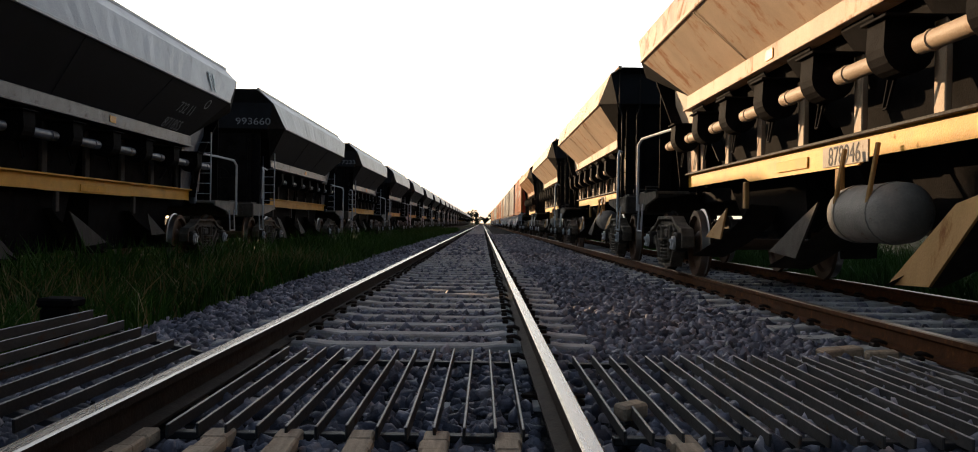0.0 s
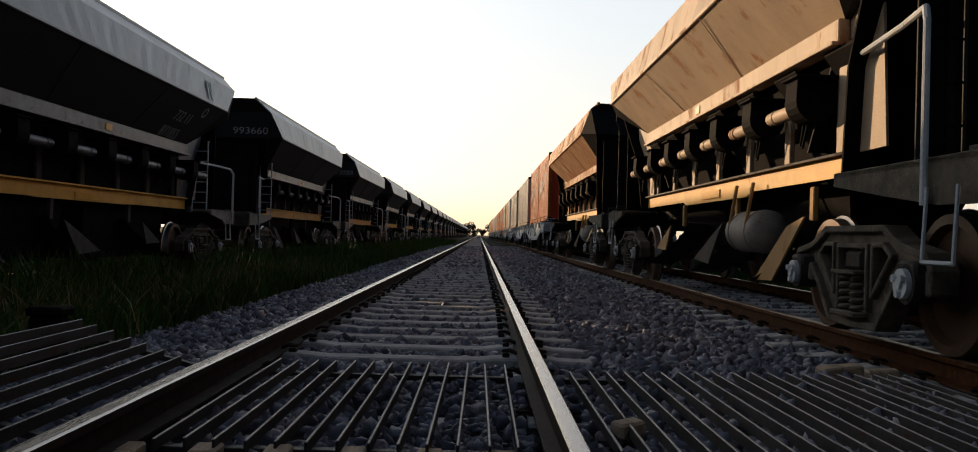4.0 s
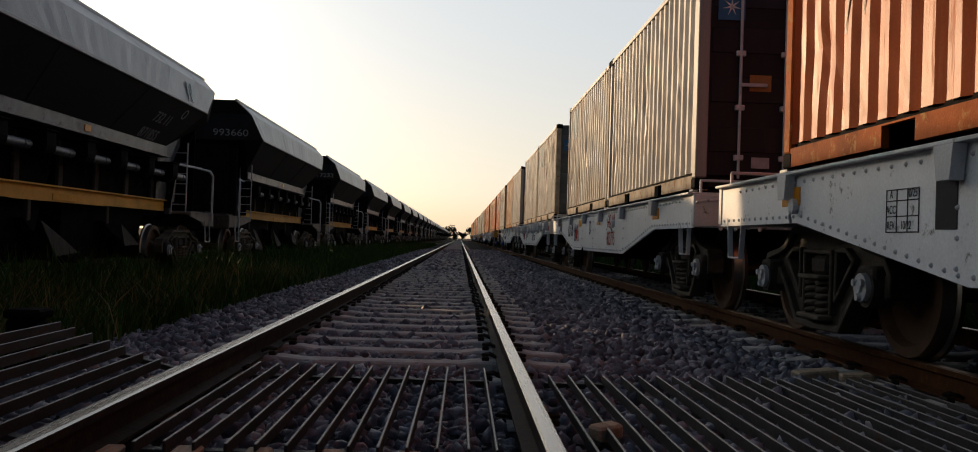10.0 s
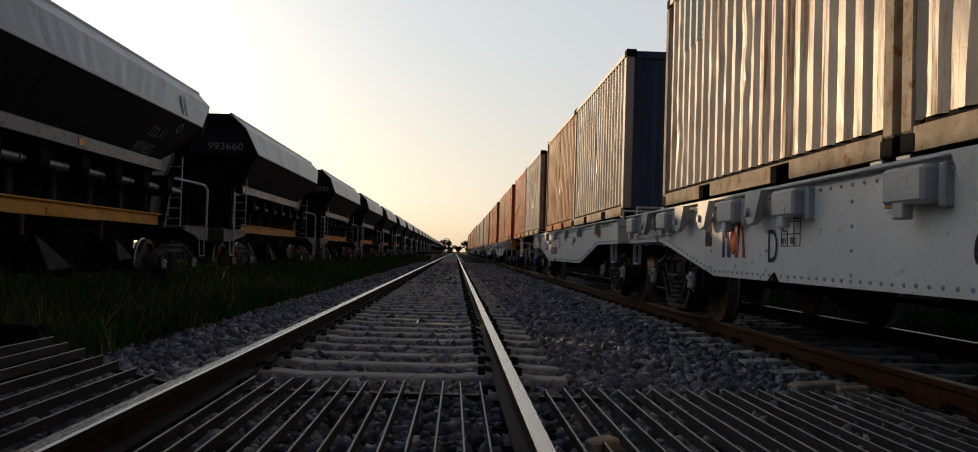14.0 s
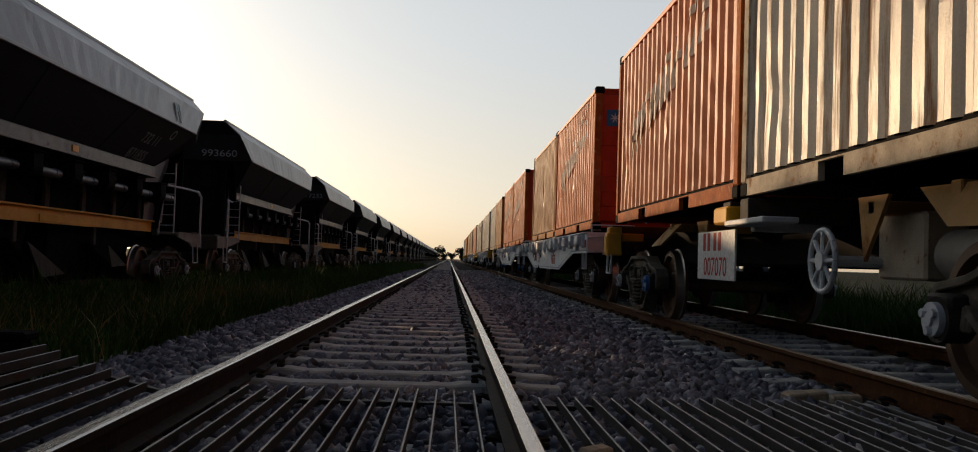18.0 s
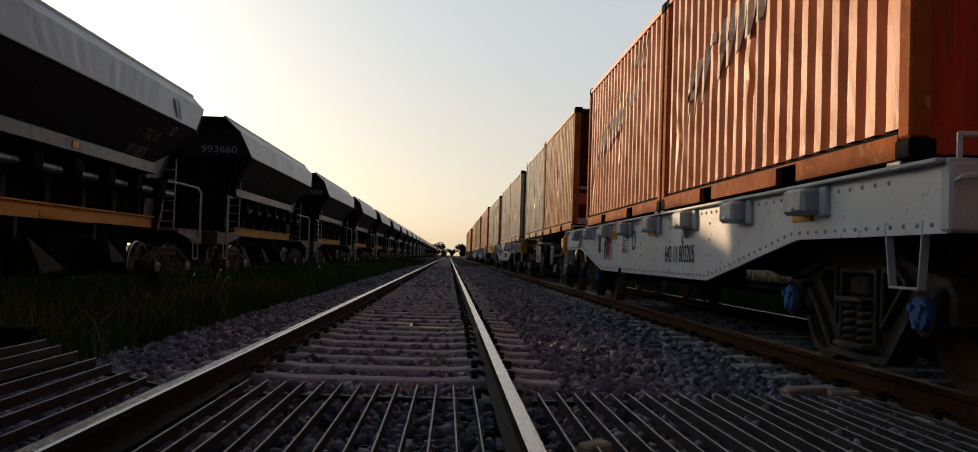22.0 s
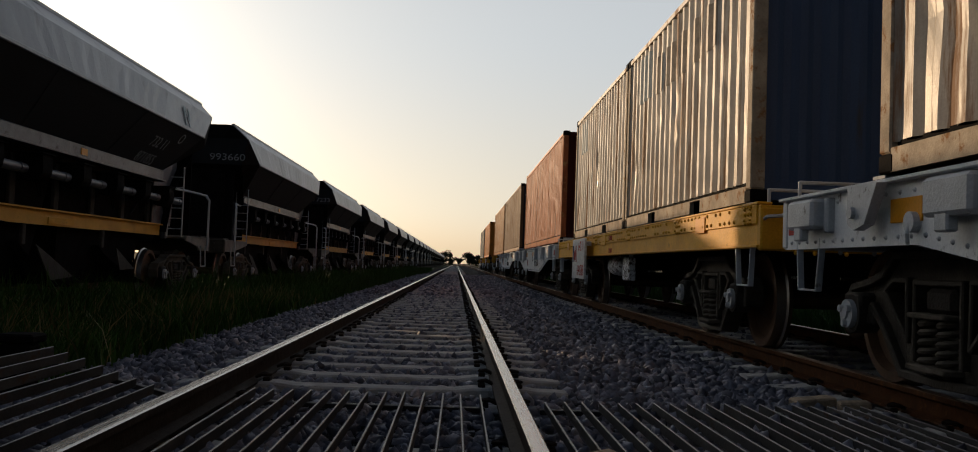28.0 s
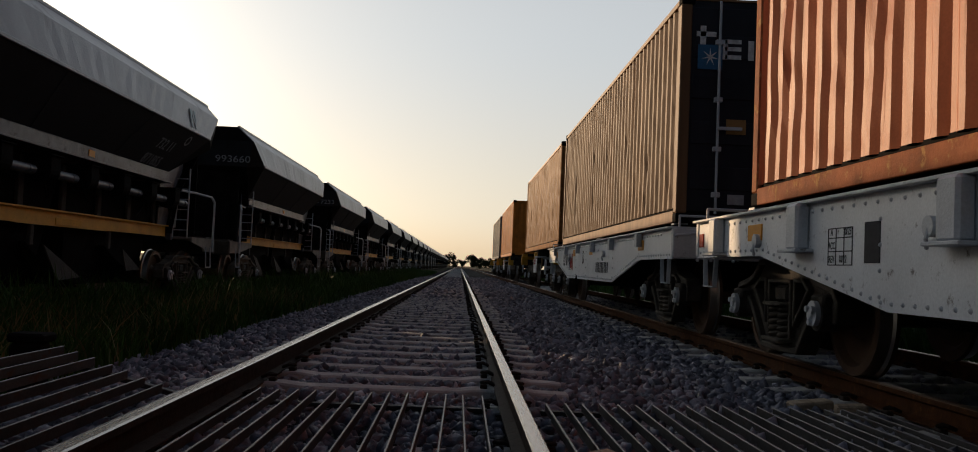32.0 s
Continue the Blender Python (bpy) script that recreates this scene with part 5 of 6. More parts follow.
def spine_flat(number):
    """A dark centre-sill flat with yellow corner boxes and a number board."""
    w = thing("flat_wagon", "dark spine container wagon with yellow corner boxes on the track", "flat wagon", "container flats")
    bm = bmesh.new()
    box(bm, (0, 0, 0.98), (0.7, 12.9, 0.55), 0.03)
    part("centre_sill", bm, M["black"], w)
    for y in (-6.1, -0.45, 0.05, 6.1):
        bm = bmesh.new()
        box(bm, (0, y, 1.18), (2.5, 0.22, 0.2), 0.01)
        part("cross_beam", bm, M["cast"], w)
    for s in (-1, 1):
        for e in (-1, 1):
            bm = bmesh.new()
            box(bm, (s * 1.22, e * 6.02, 0.99), (0.24, 0.26, 0.36), 0.02)
            box(bm, (s * 1.21, e * 6.02, 1.2), (0.2, 0.22, 0.1), 0.01)
            box(bm, (s * 0.95, e * 6.05, 1.1), (0.4, 0.14, 0.12), 0.01)
            box(bm, (s * 1.345, e * 6.02, 0.99), (0.012, 0.2, 0.24), 0.004)
            part("corner_box", bm, M["sill"], w, "dirty yellow corner box")
            bm = bmesh.new()
            bent(bm, [(s * 1.27, e * 6.2, 0.82), (s * 1.28, e * 6.2, 0.54), (s * 1.28, e * 5.88, 0.54), (s * 1.27, e * 5.88, 0.82)], 0.018, 6)
            part("step", bm, M["greyw"], w)
            bm = bmesh.new()
            plate(bm, [(s * 1.08, e * 3.95, 0.93), (s * 1.08, e * 3.4, 0.94), (s * 0.95, e * 2.85, 1.2), (s * 0.95, e * 3.45, 1.19)], (-s * 0.03, 0, 0))
            box(bm, (s * 0.65, e * 3.3, 1.16), (0.66, 0.12, 0.1), 0.01)
            part("brace", bm, M["tan_side"], w)
            bm = bmesh.new()
            plate(bm, [(s * 0.9, e * 2.35, 1.2), (s * 0.9, e * 1.9, 1.2), (s * 0.9, e * 2.0, 0.75)], (-s * 0.03, 0, 0))
            box(bm, (s * 0.6, e * 2.1, 1.12), (0.6, 0.1, 0.1), 0.01)
            part("gusset", bm, M["tan_side"], w)
        bm = bmesh.new()
        box(bm, (s * 1.18, -0.65, 1.07), (0.3, 1.0, 0.05), 0.01)
        box(bm, (s * 0.7, -0.1, 1.06), (0.7, 0.12, 0.1), 0.01)
        part("middle_bracket", bm, M["greyw"], w)
        bm = bmesh.new()
        box(bm, (s * 1.24, 0.02, 1.15), (0.16, 0.42, 0.16), 0.02)
        part("lock_box", bm, M["yellow"], w)
        bm = bmesh.new()
        box(bm, (s * 1.26, 0.32, 0.79), (0.02, 1.2, 0.46), 0.004)
        board = part("number_board", bm, M["decal_white"], w, "pale board with red stencilled figures")
        for k in range(4):
            bm = bmesh.new()
            box(bm, (s * 1.2715, 0.32 + s * (-0.36 + 0.15 * k + (0.05 if k > 1 else 0)), 0.92), (0.004, 0.08, 0.17))
            part("worn_figure", bm, M["decal_red"], board)
        if number:
            part("writing", writing(number, 0.25, M["decal_red"]), None, board, at=on_left(-1.272, 0.32, 0.6) if s < 0 else on_right(1.272, 0.32, 0.6))
    bm = bmesh.new()
    hub = Vector((-1.12, -1.83, 0.75))
    spot = lambda a, r: hub + Vector((0, r * math.cos(a), r * math.sin(a)))
    for k in range(20):
        cyl(bm, spot(k * math.pi / 10, 0.22), spot((k + 1) * math.pi / 10, 0.22), 0.022, 8)
    for k in range(8):
        cyl(bm, hub, spot(k * math.pi / 4, 0.22), 0.018, 6)
    cyl(bm, hub + Vector((-0.03, 0, 0)), hub + Vector((0.01, 0, 0)), 0.07, 14)
    cyl(bm, hub, (-0.4, -1.83, 0.75), 0.04, 10)
    part("hand_wheel", bm, M["greyw"], w, "grey spoked brake hand wheel")
    bm = bmesh.new()
    box(bm, (-0.55, -2.12, 0.86), (0.3, 0.66, 0.46), 0.02)
    part("equipment_box", bm, M["pale"], w, "dusty pale equipment box")
    bm = bmesh.new()
    cyl(bm, (-0.5, -3.1, 0.8), (-0.5, -2.5, 0.8), 0.17, 20)
    part("air_tank", bm, M["tank"], w, "dusty grey air reservoir", smooth=True)
    for e in (-1, 1):
        bm = bmesh.new()
        box(bm, (0, e * 6.5, 1.0), (2.2, 0.12, 0.36), 0.02)
        part("headstock", bm, M["grime"], w)
        coupler(w, e * 6.6, e)
        bogie(w, e * 4.48, "cast", number == "007070", base=0.96)
    return w


# ---- containers ----
def corrugated(bm, y0, y1, z0, z1, x, s, pitch=0.275, depth=0.036):
    """A pressed trapezoid side sheet between y0 and y1, facing s along x."""
    n = max(4, round((y1 - y0) / pitch))
    p = (y1 - y0) / n
    line = []
    for k in range(n):
        a = y0 + k * p
        line += [(a + 0.13 * p, 0), (a + 0.37 * p, 0), (a + 0.63 * p, -depth), (a + 0.87 * p, -depth)]
    line = [(y0, 0)] + line + [(y1, 0)]
    g = random.Random(round(y1 * 100) + (s > 0))
    knocks = [(g.uniform(y0 + 0.3, y1 - 0.3), g.uniform(z0 + 0.1, z0 + 1.5), g.uniform(0.008, 0.03), g.uniform(0.08, 0.22)) for _ in range(round((y1 - y0) * 1.6))]
    levels = [z0, z0 + 0.06] + [z0 + (z1 - z0) * k / 14 for k in range(1, 14)] + [z1]
    rows_ = []
    for z in levels:
        row = []
        for y, d in line:
            push = 0 if z in (z0, z1) else g.uniform(0, 0.004)
            if z0 < z < z1:
                push += sum(a * math.exp(-((y - yy) ** 2 + (z - zz) ** 2) / (r * r)) for yy, zz, a, r in knocks)
            row.append(bm.verts.new((x + s * (d - push), y, z)))
        rows_.append(row)
    for lo, hi in zip(rows_, rows_[1:]):
        for i in range(len(line) - 1):
            bm.faces.new((lo[i], lo[i + 1], hi[i + 1], hi[i]))


CONTAINER_PARTS = {}


def container(colour, length, label, end_colour=None, doors=False, high=2.59):
    """A freight container with corrugated sides, frame, castings and ends; doors: its near end has them."""
    # dark end colours such as maroon hold the shade of the near end
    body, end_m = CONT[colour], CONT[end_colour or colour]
    c = thing("freight_container", label, "container", "freight containers")
    hl, hw = length / 2, 1.219
    key = (colour, length, end_colour, doors, high)
    if key not in CONTAINER_PARTS:
        out = {}
        for s in (-1, 1):
            bm = bmesh.new()
            corrugated(bm, -hl + 0.15, hl - 0.15, 0.185, high - 0.1, s * (hw - 0.012), s)
            out["side", s] = mesh_of("side_wall", bm, body)
            bm = bmesh.new()
            if length > 10:
                box(bm, (s * (hw - 0.03), 0, 0.078), (0.06, 2 * hl - 0.3, 0.145), 0.006)
            else:
                edge = [(hl - 0.15, 0.15), (-hl + 0.15, 0.15), (-hl + 0.15, 0.005), (-1.32, 0.005), (-1.32, 0.138), (-0.9, 0.138), (-0.9, 0.005), (0.9, 0.005), (0.9, 0.138), (1.32, 0.138), (1.32, 0.005), (hl - 0.15, 0.005)]
                plate(bm, [(s * (hw - 0.004), y, z) for y, z in edge], (-s * 0.05, 0, 0))
            out["rail", s] = mesh_of("bottom_rail", bm, POST["cream"] if colour in ("cream", "grey") else POST.get(colour, body))
            bm = bmesh.new()
            box(bm, (s * (hw - 0.03), 0, high - 0.07), (0.06, 2 * hl - 0.3, 0.07), 0.006)
            out["top", s] = mesh_of("top_rail", bm, body)
        bm = bmesh.new()
        box(bm, (0, 0, 0), (0.13, 0.14, high - 0.24), 0.012)
        out["post"] = mesh_of("corner_post", bm, POST.get(colour, body))
        bm = bmesh.new()
        box(bm, (0, 0, 0), (0.162, 0.178, 0.118), 0.012)
        cyl(bm, (0, -0.091, 0), (0, -0.085, 0), 0.04, 10)
        out["casting"] = mesh_of("corner_casting", bm, M["black"])
        bm = bmesh.new()
        n, line = 8, [-hw + 0.14]
        wide = (2 * hw - 0.28) / n
        pts = [(-hw + 0.1, 0.0)]
        for k in range(n):
            x = -hw + 0.14 + k * wide
            pts += [(x + 0.12 * wide, 0.0), (x + 0.38 * wide, 0.0), (x + 0.62 * wide, 0.04), (x + 0.88 * wide, 0.04)]
        pts.append((hw - 0.1, 0.0))
        lo_, hi_ = [bm.verts.new((x, y, 0.12)) for x, y in pts], [bm.verts.new((x, y, high - 0.1)) for x, y in pts]
        for i in range(len(pts) - 1):
            bm.faces.new((lo_[i], lo_[i + 1], hi_[i + 1], hi_[i]))
        box(bm, (0, 0.01, 0.11), (2 * hw - 0.2, 0.1, 0.16))
        box(bm, (0, 0.01, high - 0.08), (2 * hw - 0.2, 0.1, 0.11))
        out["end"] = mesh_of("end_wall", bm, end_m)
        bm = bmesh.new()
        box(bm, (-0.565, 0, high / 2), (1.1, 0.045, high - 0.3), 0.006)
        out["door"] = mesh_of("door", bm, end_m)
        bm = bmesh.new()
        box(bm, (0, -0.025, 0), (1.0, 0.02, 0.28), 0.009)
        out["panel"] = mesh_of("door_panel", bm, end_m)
        bm = bmesh.new()
        cyl(bm, (0, -0.07, 0.12), (0, -0.07, high - 0.08), 0.017, 8)
        for z in (0.35, 0.9, 1.5, 2.2):
            box(bm, (0, -0.06, z), (0.1, 0.05, 0.06), 0.006)
        box(bm, (0.14, -0.09, 1.15), (0.3, 0.03, 0.04), 0.004)
        out["bar"] = mesh_of("locking_bar", bm, M["greyw"])
        bm = bmesh.new()
        box(bm, (0, 0, high - 0.03), (2 * hw - 0.12, 2 * hl - 0.2, 0.03), 0.004)
        out["roof"] = mesh_of("roof", bm, body)
        # black pan edge gives the groove above the bottom rail its shade
        bm = bmesh.new()
        box(bm, (0, 0, 0.165), (2 * hw - 0.09, 2 * hl - 0.3, 0.06), 0)
        out["floor"] = mesh_of("floor_pan", bm, M["black"])
        CONTAINER_PARTS[key] = out
    q = CONTAINER_PARTS[key]
    for s in (-1, 1):
        wall = part("side_wall", q["side", s], None, c)
        if s < 0:
            c_side = wall
        part("bottom_rail", q["rail", s], None, c)
        part("top_rail", q["top", s], None, c)
        for e in (-1, 1):
            part("corner_post", q["post"], None, c, at=pose(s * (hw - 0.065), e * (hl - 0.075), high / 2))
            for z in (0.059, high - 0.059):
                part("corner_casting", q["casting"], None, c, at=pose(s * (hw - 0.08), e * (hl - 0.088), z))
    part("roof", q["roof"], None, c)
    part("floor_pan", q["floor"], None, c)
    part("end_wall", q["end"], None, c, at=pose(0, hl - 0.07, 0, 0, 0, 180))
    if doors:
        part("end_frame", q["end"], None, c, at=pose(0, -hl + 0.16, 0))
        for s in (0, 180):
            d = part("door", q["door"], None, c, at=pose(0, -hl + 0.05, 0) @ Matrix.Diagonal((1 if s == 0 else -1, 1, 1, 1)))
            for z in (0.55, 1.1, 1.65, 2.15):
                part("door_panel", q["panel"], None, d, at=pose(-0.565, 0, z))
            for x in (-0.25, -0.75):
                part("locking_bar", q["bar"], None, d, at=pose(x, 0, 0))
            for name, mat_, x, z, wide, tall in ((("label", "paper", -0.36, 1.47, 0.2, 0.34), ("label", "paper", -0.34, 0.3, 0.22, 0.14)) if s else
                                                 (("label", "paper", -1.0, 0.18, 0.2, 0.13), ("label", "pink", -1.0, 0.65, 0.19, 0.24), ("label", "paper", -0.98, 0.88, 0.2, 0.06)) if colour == "tan" else
                                                 (("label", "paper", -0.5, 0.3, 0.2, 0.12), ("label", "tan_side", -0.52, 1.18, 0.24, 0.18), ("label", "decal_azure", -0.86, 2.02, 0.3, 0.3))):
                bm = bmesh.new()
                box(bm, (x, -0.044, z), (wide, 0.005, tall))
                tag_ = part(name, bm, M[mat_], d)
                if mat_ == "decal_azure":
                    bm = bmesh.new()
                    for k in range(7):
                        a = k * 2 * math.pi / 7
                        plate(bm, [(x + r * math.sin(a + t), -0.0475, z + r * math.cos(a + t)) for r, t in ((0.02, -0.6), (0.11, 0), (0.02, 0.6), (0.01, 3.1))], (0, -0.002, 0))
                    part("star", bm, M["decal_white"], tag_, "white star")
    else:
        part("end_wall", q["end"], None, c, at=pose(0, -hl + 0.07, 0))
    return c, c_side


def sheet_lines(length, pitch=0.275, depth=0.036):
    """The facets of a container's side sheet: pairs of (y, depth) along it."""
    y0, y1 = -length / 2 + 0.15, length / 2 - 0.15
    n = max(4, round((y1 - y0) / pitch))
    p = (y1 - y0) / n
    line = [(y0, 0)]
    for k in range(n):
        a = y0 + k * p
        line += [(a + 0.13 * p, 0), (a + 0.37 * p, 0), (a + 0.63 * p, -depth), (a + 0.87 * p, -depth)]
    line.append((y1, 0))
    return list(zip(line, line[1:]))


def span(poly, y):
    """The heights between which a convex outline of (y, z) stands over y."""
    zs = []
    for (ya, za), (yb, zb) in zip(poly, poly[1:] + poly[:1]):
        if (ya - y) * (yb - y) < 0:
            zs.append(za + (zb - za) * (y - ya) / (yb - ya))
    return (min(zs), max(zs)) if len(zs) > 1 else None


def painted_on(side, length, polys, material, label):
    """Shapes painted over the corrugated side that faces -x; each follows the sheet's facets as one skin."""
    bm = bmesh.new()
    x = -1.219 + 0.012
    line = [p for pair in sheet_lines(length) for p in pair]
    at_y, at_d = [p[0] for p in line], [p[1] for p in line]
    for poly in polys:
        lo, hi = min(p[0] for p in poly) + 1e-4, max(p[0] for p in poly) - 1e-4
        stops = sorted({lo, hi, *(p[0] for p in poly if lo < p[0] < hi), *(y for y in at_y if lo < y < hi)})
        last = None
        for y in stops:
            got = span(poly, y + (1e-5 if y < hi else -1e-5))
            if not got:
                continue
            out = x - float(np.interp(y, at_y, at_d)) - 0.006
            pair = [bm.verts.new((out, y, z)) for z in got]
            if last:
                bm.faces.new((last[0], last[1], pair[1], pair[0]))
            last = pair
    return part("painted_mark", bm, material, side, label)


def slanted_mark():
    """A row of letter-like groups of slanted strokes rising towards the near end, as on the orange boxes."""
    out = []
    for k in range(7):
        y, z, tall = 2.0 - k * 0.58, 0.85 + k * 0.15, 0.62
        lean = 0.16
        group = [[(y, z), (y - 0.11, z + 0.03), (y - 0.11 - lean, z + tall), (y - lean, z + tall - 0.03)]]
        if k % 3 != 1:
            group.append([(y - 0.28, z + 0.07), (y - 0.39, z + 0.10), (y - 0.39 - lean, z + tall + 0.07), (y - 0.28 - lean, z + tall + 0.04)])
        if k % 2 == 0:
            group.append([(y - 0.1, z + 0.26), (y - 0.1, z + 0.36), (y - 0.4, z + 0.44), (y - 0.4, z + 0.34)])
        else:
            group.append([(y - 0.2, z + tall - 0.1), (y - 0.2, z + tall), (y - 0.48, z + tall + 0.07), (y - 0.48, z + tall - 0.03)])
        out.append(group)
    return out


STAR_BOX = [[(2.3, 1.75), (1.35, 1.75), (1.35, 2.4), (2.3, 2.4)]]
STAR = [[(1.83 + 0.3 * math.sin(a), 2.08 + 0.26 * math.cos(a)), (1.83 + 0.05 * math.sin(a + 0.9), 2.08 + 0.05 * math.cos(a + 0.9)), (1.83 - 0.06 * math.sin(a), 2.08 - 0.06 * math.cos(a)), (1.83 + 0.05 * math.sin(a - 0.9), 2.08 + 0.05 * math.cos(a - 0.9))] for a in [k * 2 * math.pi / 7 for k in range(7)]]
BLOCKS = [[(1.1 - k * 0.62, 1.7), (0.72 - k * 0.62, 1.7), (0.72 - k * 0.62, 2.2), (1.1 - k * 0.62, 2.2)] for k in range(5)]
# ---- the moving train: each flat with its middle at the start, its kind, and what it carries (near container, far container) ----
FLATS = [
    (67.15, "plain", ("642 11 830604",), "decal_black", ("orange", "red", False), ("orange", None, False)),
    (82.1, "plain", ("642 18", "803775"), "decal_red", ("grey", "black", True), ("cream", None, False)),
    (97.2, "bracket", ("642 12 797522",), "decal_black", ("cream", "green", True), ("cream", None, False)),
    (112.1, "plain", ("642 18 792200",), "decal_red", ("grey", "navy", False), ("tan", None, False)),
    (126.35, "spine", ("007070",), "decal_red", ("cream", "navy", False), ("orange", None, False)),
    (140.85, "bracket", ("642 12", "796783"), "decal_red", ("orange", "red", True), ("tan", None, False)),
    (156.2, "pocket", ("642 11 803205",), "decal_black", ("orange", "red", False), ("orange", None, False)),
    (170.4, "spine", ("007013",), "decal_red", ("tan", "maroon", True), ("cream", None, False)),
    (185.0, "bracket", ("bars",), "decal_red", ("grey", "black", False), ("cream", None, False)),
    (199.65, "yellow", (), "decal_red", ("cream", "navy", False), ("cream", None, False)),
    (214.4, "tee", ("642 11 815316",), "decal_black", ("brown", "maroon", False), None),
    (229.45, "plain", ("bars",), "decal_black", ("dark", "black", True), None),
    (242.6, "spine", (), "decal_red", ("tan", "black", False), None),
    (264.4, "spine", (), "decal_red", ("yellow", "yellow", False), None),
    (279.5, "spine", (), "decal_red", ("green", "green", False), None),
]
CONT_Z = RAIL + RISE + 1.305
WORDS = {"orange": "sunlit orange corrugated container riding on a flat wagon", "red": "red corrugated container riding on a flat wagon",
         "tan": "tan-brown weathered container riding on a flat wagon", "cream": "rust-streaked cream container riding on a flat wagon",
         "grey": "dull grey corrugated container riding on a flat wagon", "brown": "long brown-red corrugated container on a flat wagon",
         "dark": "long dark brown corrugated container on a flat wagon", "yellow": "long orange container on a flat wagon",
         "green": "long dark green container on a flat wagon"}
flat_protos = {}
NUMBERS = []


def emblem(sill, y, size, x=-1.4225, z=0.77):
    """The owner's mark as plain blue and red shapes."""
    k = size / 0.36
    blue, red = bmesh.new(), bmesh.new()
    put = lambda bm, pts: plate(bm, [(x, y - u * k, z + v * k) for u, v in pts], (-0.003, 0, 0))
    put(blue, [(0, 0), (0.08, 0), (0.08, 0.36), (0, 0.36)])
    put(blue, [(0.085, 0.36), (0.17, 0.0), (0.25, 0.0), (0.15, 0.36)])
    put(red, [(0.33 + 0.1 * math.cos(a), 0.15 + 0.12 * math.sin(a)) for a in [i * math.pi / 6 for i in range(12)]])
    put(red, [(0.40, 0), (0.47, 0), (0.56, 0.36), (0.48, 0.36)])
    put(red, [(0.565, 0.36), (0.62, 0), (0.69, 0), (0.58, 0.36)])
    part("emblem", blue, M["decal_blue"], sill, "dark blue painted shapes")
    part("emblem", red, M["decal_red"], sill, "red painted shapes")


for y, kind, number, ink, near, far in FLATS:
    if kind == "spine":
        w = spine_flat(number[0] if number else "")
    elif kind not in flat_protos:
        flat_protos[kind] = w = yellow_flat() if kind == "yellow" else white_flat(kind)
    else:
        w = copy_thing(flat_protos[kind], Matrix())
    MOVERS.append((w, X_RIGHT, y + {"spine": 0.2, "yellow": 0.0}.get(kind, 0.12), RAIL + RISE))
    lengths = (6.058, 6.058) if far else (12.192,)
    for k, (spec, length) in enumerate(zip((near, far), lengths)):
        c, side = container(spec[0], length, WORDS[spec[0]], spec[1], spec[2], 2.59 if far else 2.78)
        MOVERS.append((c, X_RIGHT, y + ((-3.068, 3.068)[k] if far else 0), CONT_Z))
        if spec[0] in ("orange", "red") and far:
            for group in slanted_mark():
                painted_on(side, length, group, M["decal_faded"], "faded white slanted painted strokes")
        elif spec[0] == "dark":         # a worn white mark on the doors
            bm = bmesh.new()
            for x, z, wide, tall in ((-0.95, 2.2, 0.07, 0.4), (-0.91, 2.3, 0.24, 0.06), (-0.86, 2.03, 0.14, 0.06), (-0.68, 2.12, 0.06, 0.24), (-0.58, 2.22, 0.2, 0.05), (-0.58, 2.13, 0.2, 0.05), (-0.58, 2.03, 0.2, 0.05), (-0.36, 2.12, 0.07, 0.24), (-0.22, 2.12, 0.07, 0.24)):
                box(bm, (x, -length / 2 + 0.012, z), (wide, 0.006, tall))
            part("painted_mark", bm, M["decal_white"], c, "white painted strokes")
        elif spec[0] == "cream":
            painted_on(side, length, STAR_BOX, M["decal_sky"], "faded light blue painted square")
            if k == 0:
                for block in BLOCKS:
                    painted_on(side, length, [block], M["decal_grey"], "faded grey painted block")
    if kind == "yellow":
        emblem(child(w, "number_board", -1), 3.26, 0.3, -1.581, 0.86)
    if kind not in ("spine", "yellow"):
        NUMBERS.append((w, number, ink))
for w, number, ink in NUMBERS:
    if number[0].endswith("803205"):
        for o in w.children_recursive:
            if o.name.startswith("bearing_cap"):
                o.material_slots[0].link = "OBJECT"
                o.material_slots[0].material = M["cyan"]
# lettering last, so that copies of a flat do not share it
for w, number, ink in NUMBERS:
    sill = child(w, "side_sill", -1)
    at_y = 1.6 if number[0].endswith("792200") else -1.9
    if number[0] == "bars":     # worn figures that cannot be read
        for k in range(9):
            bm = bmesh.new()
            box(bm, (-1.4235, at_y + 0.6 - k * 0.15, 0.83), (0.004, 0.08, 0.17))
            part("worn_figure", bm, M[ink], sill)
    else:
        for k, text in enumerate(number):
            part("writing", writing(text, 0.31 if len(number) > 1 else 0.25, M[ink]), None, sill, at=on_left(-1.4245, at_y, 0.72 + 0.27 * (len(number) - 1 - k) if len(number) > 1 else 0.76, 0.8))
    small = number[0].endswith(("830604", "815316"))
    if not number[0].endswith("792200"):
        emblem(sill, 1.55 if small else 2.65, 0.18 if small else 0.34)
# ---- sleepers ----
PITCH = 0.66


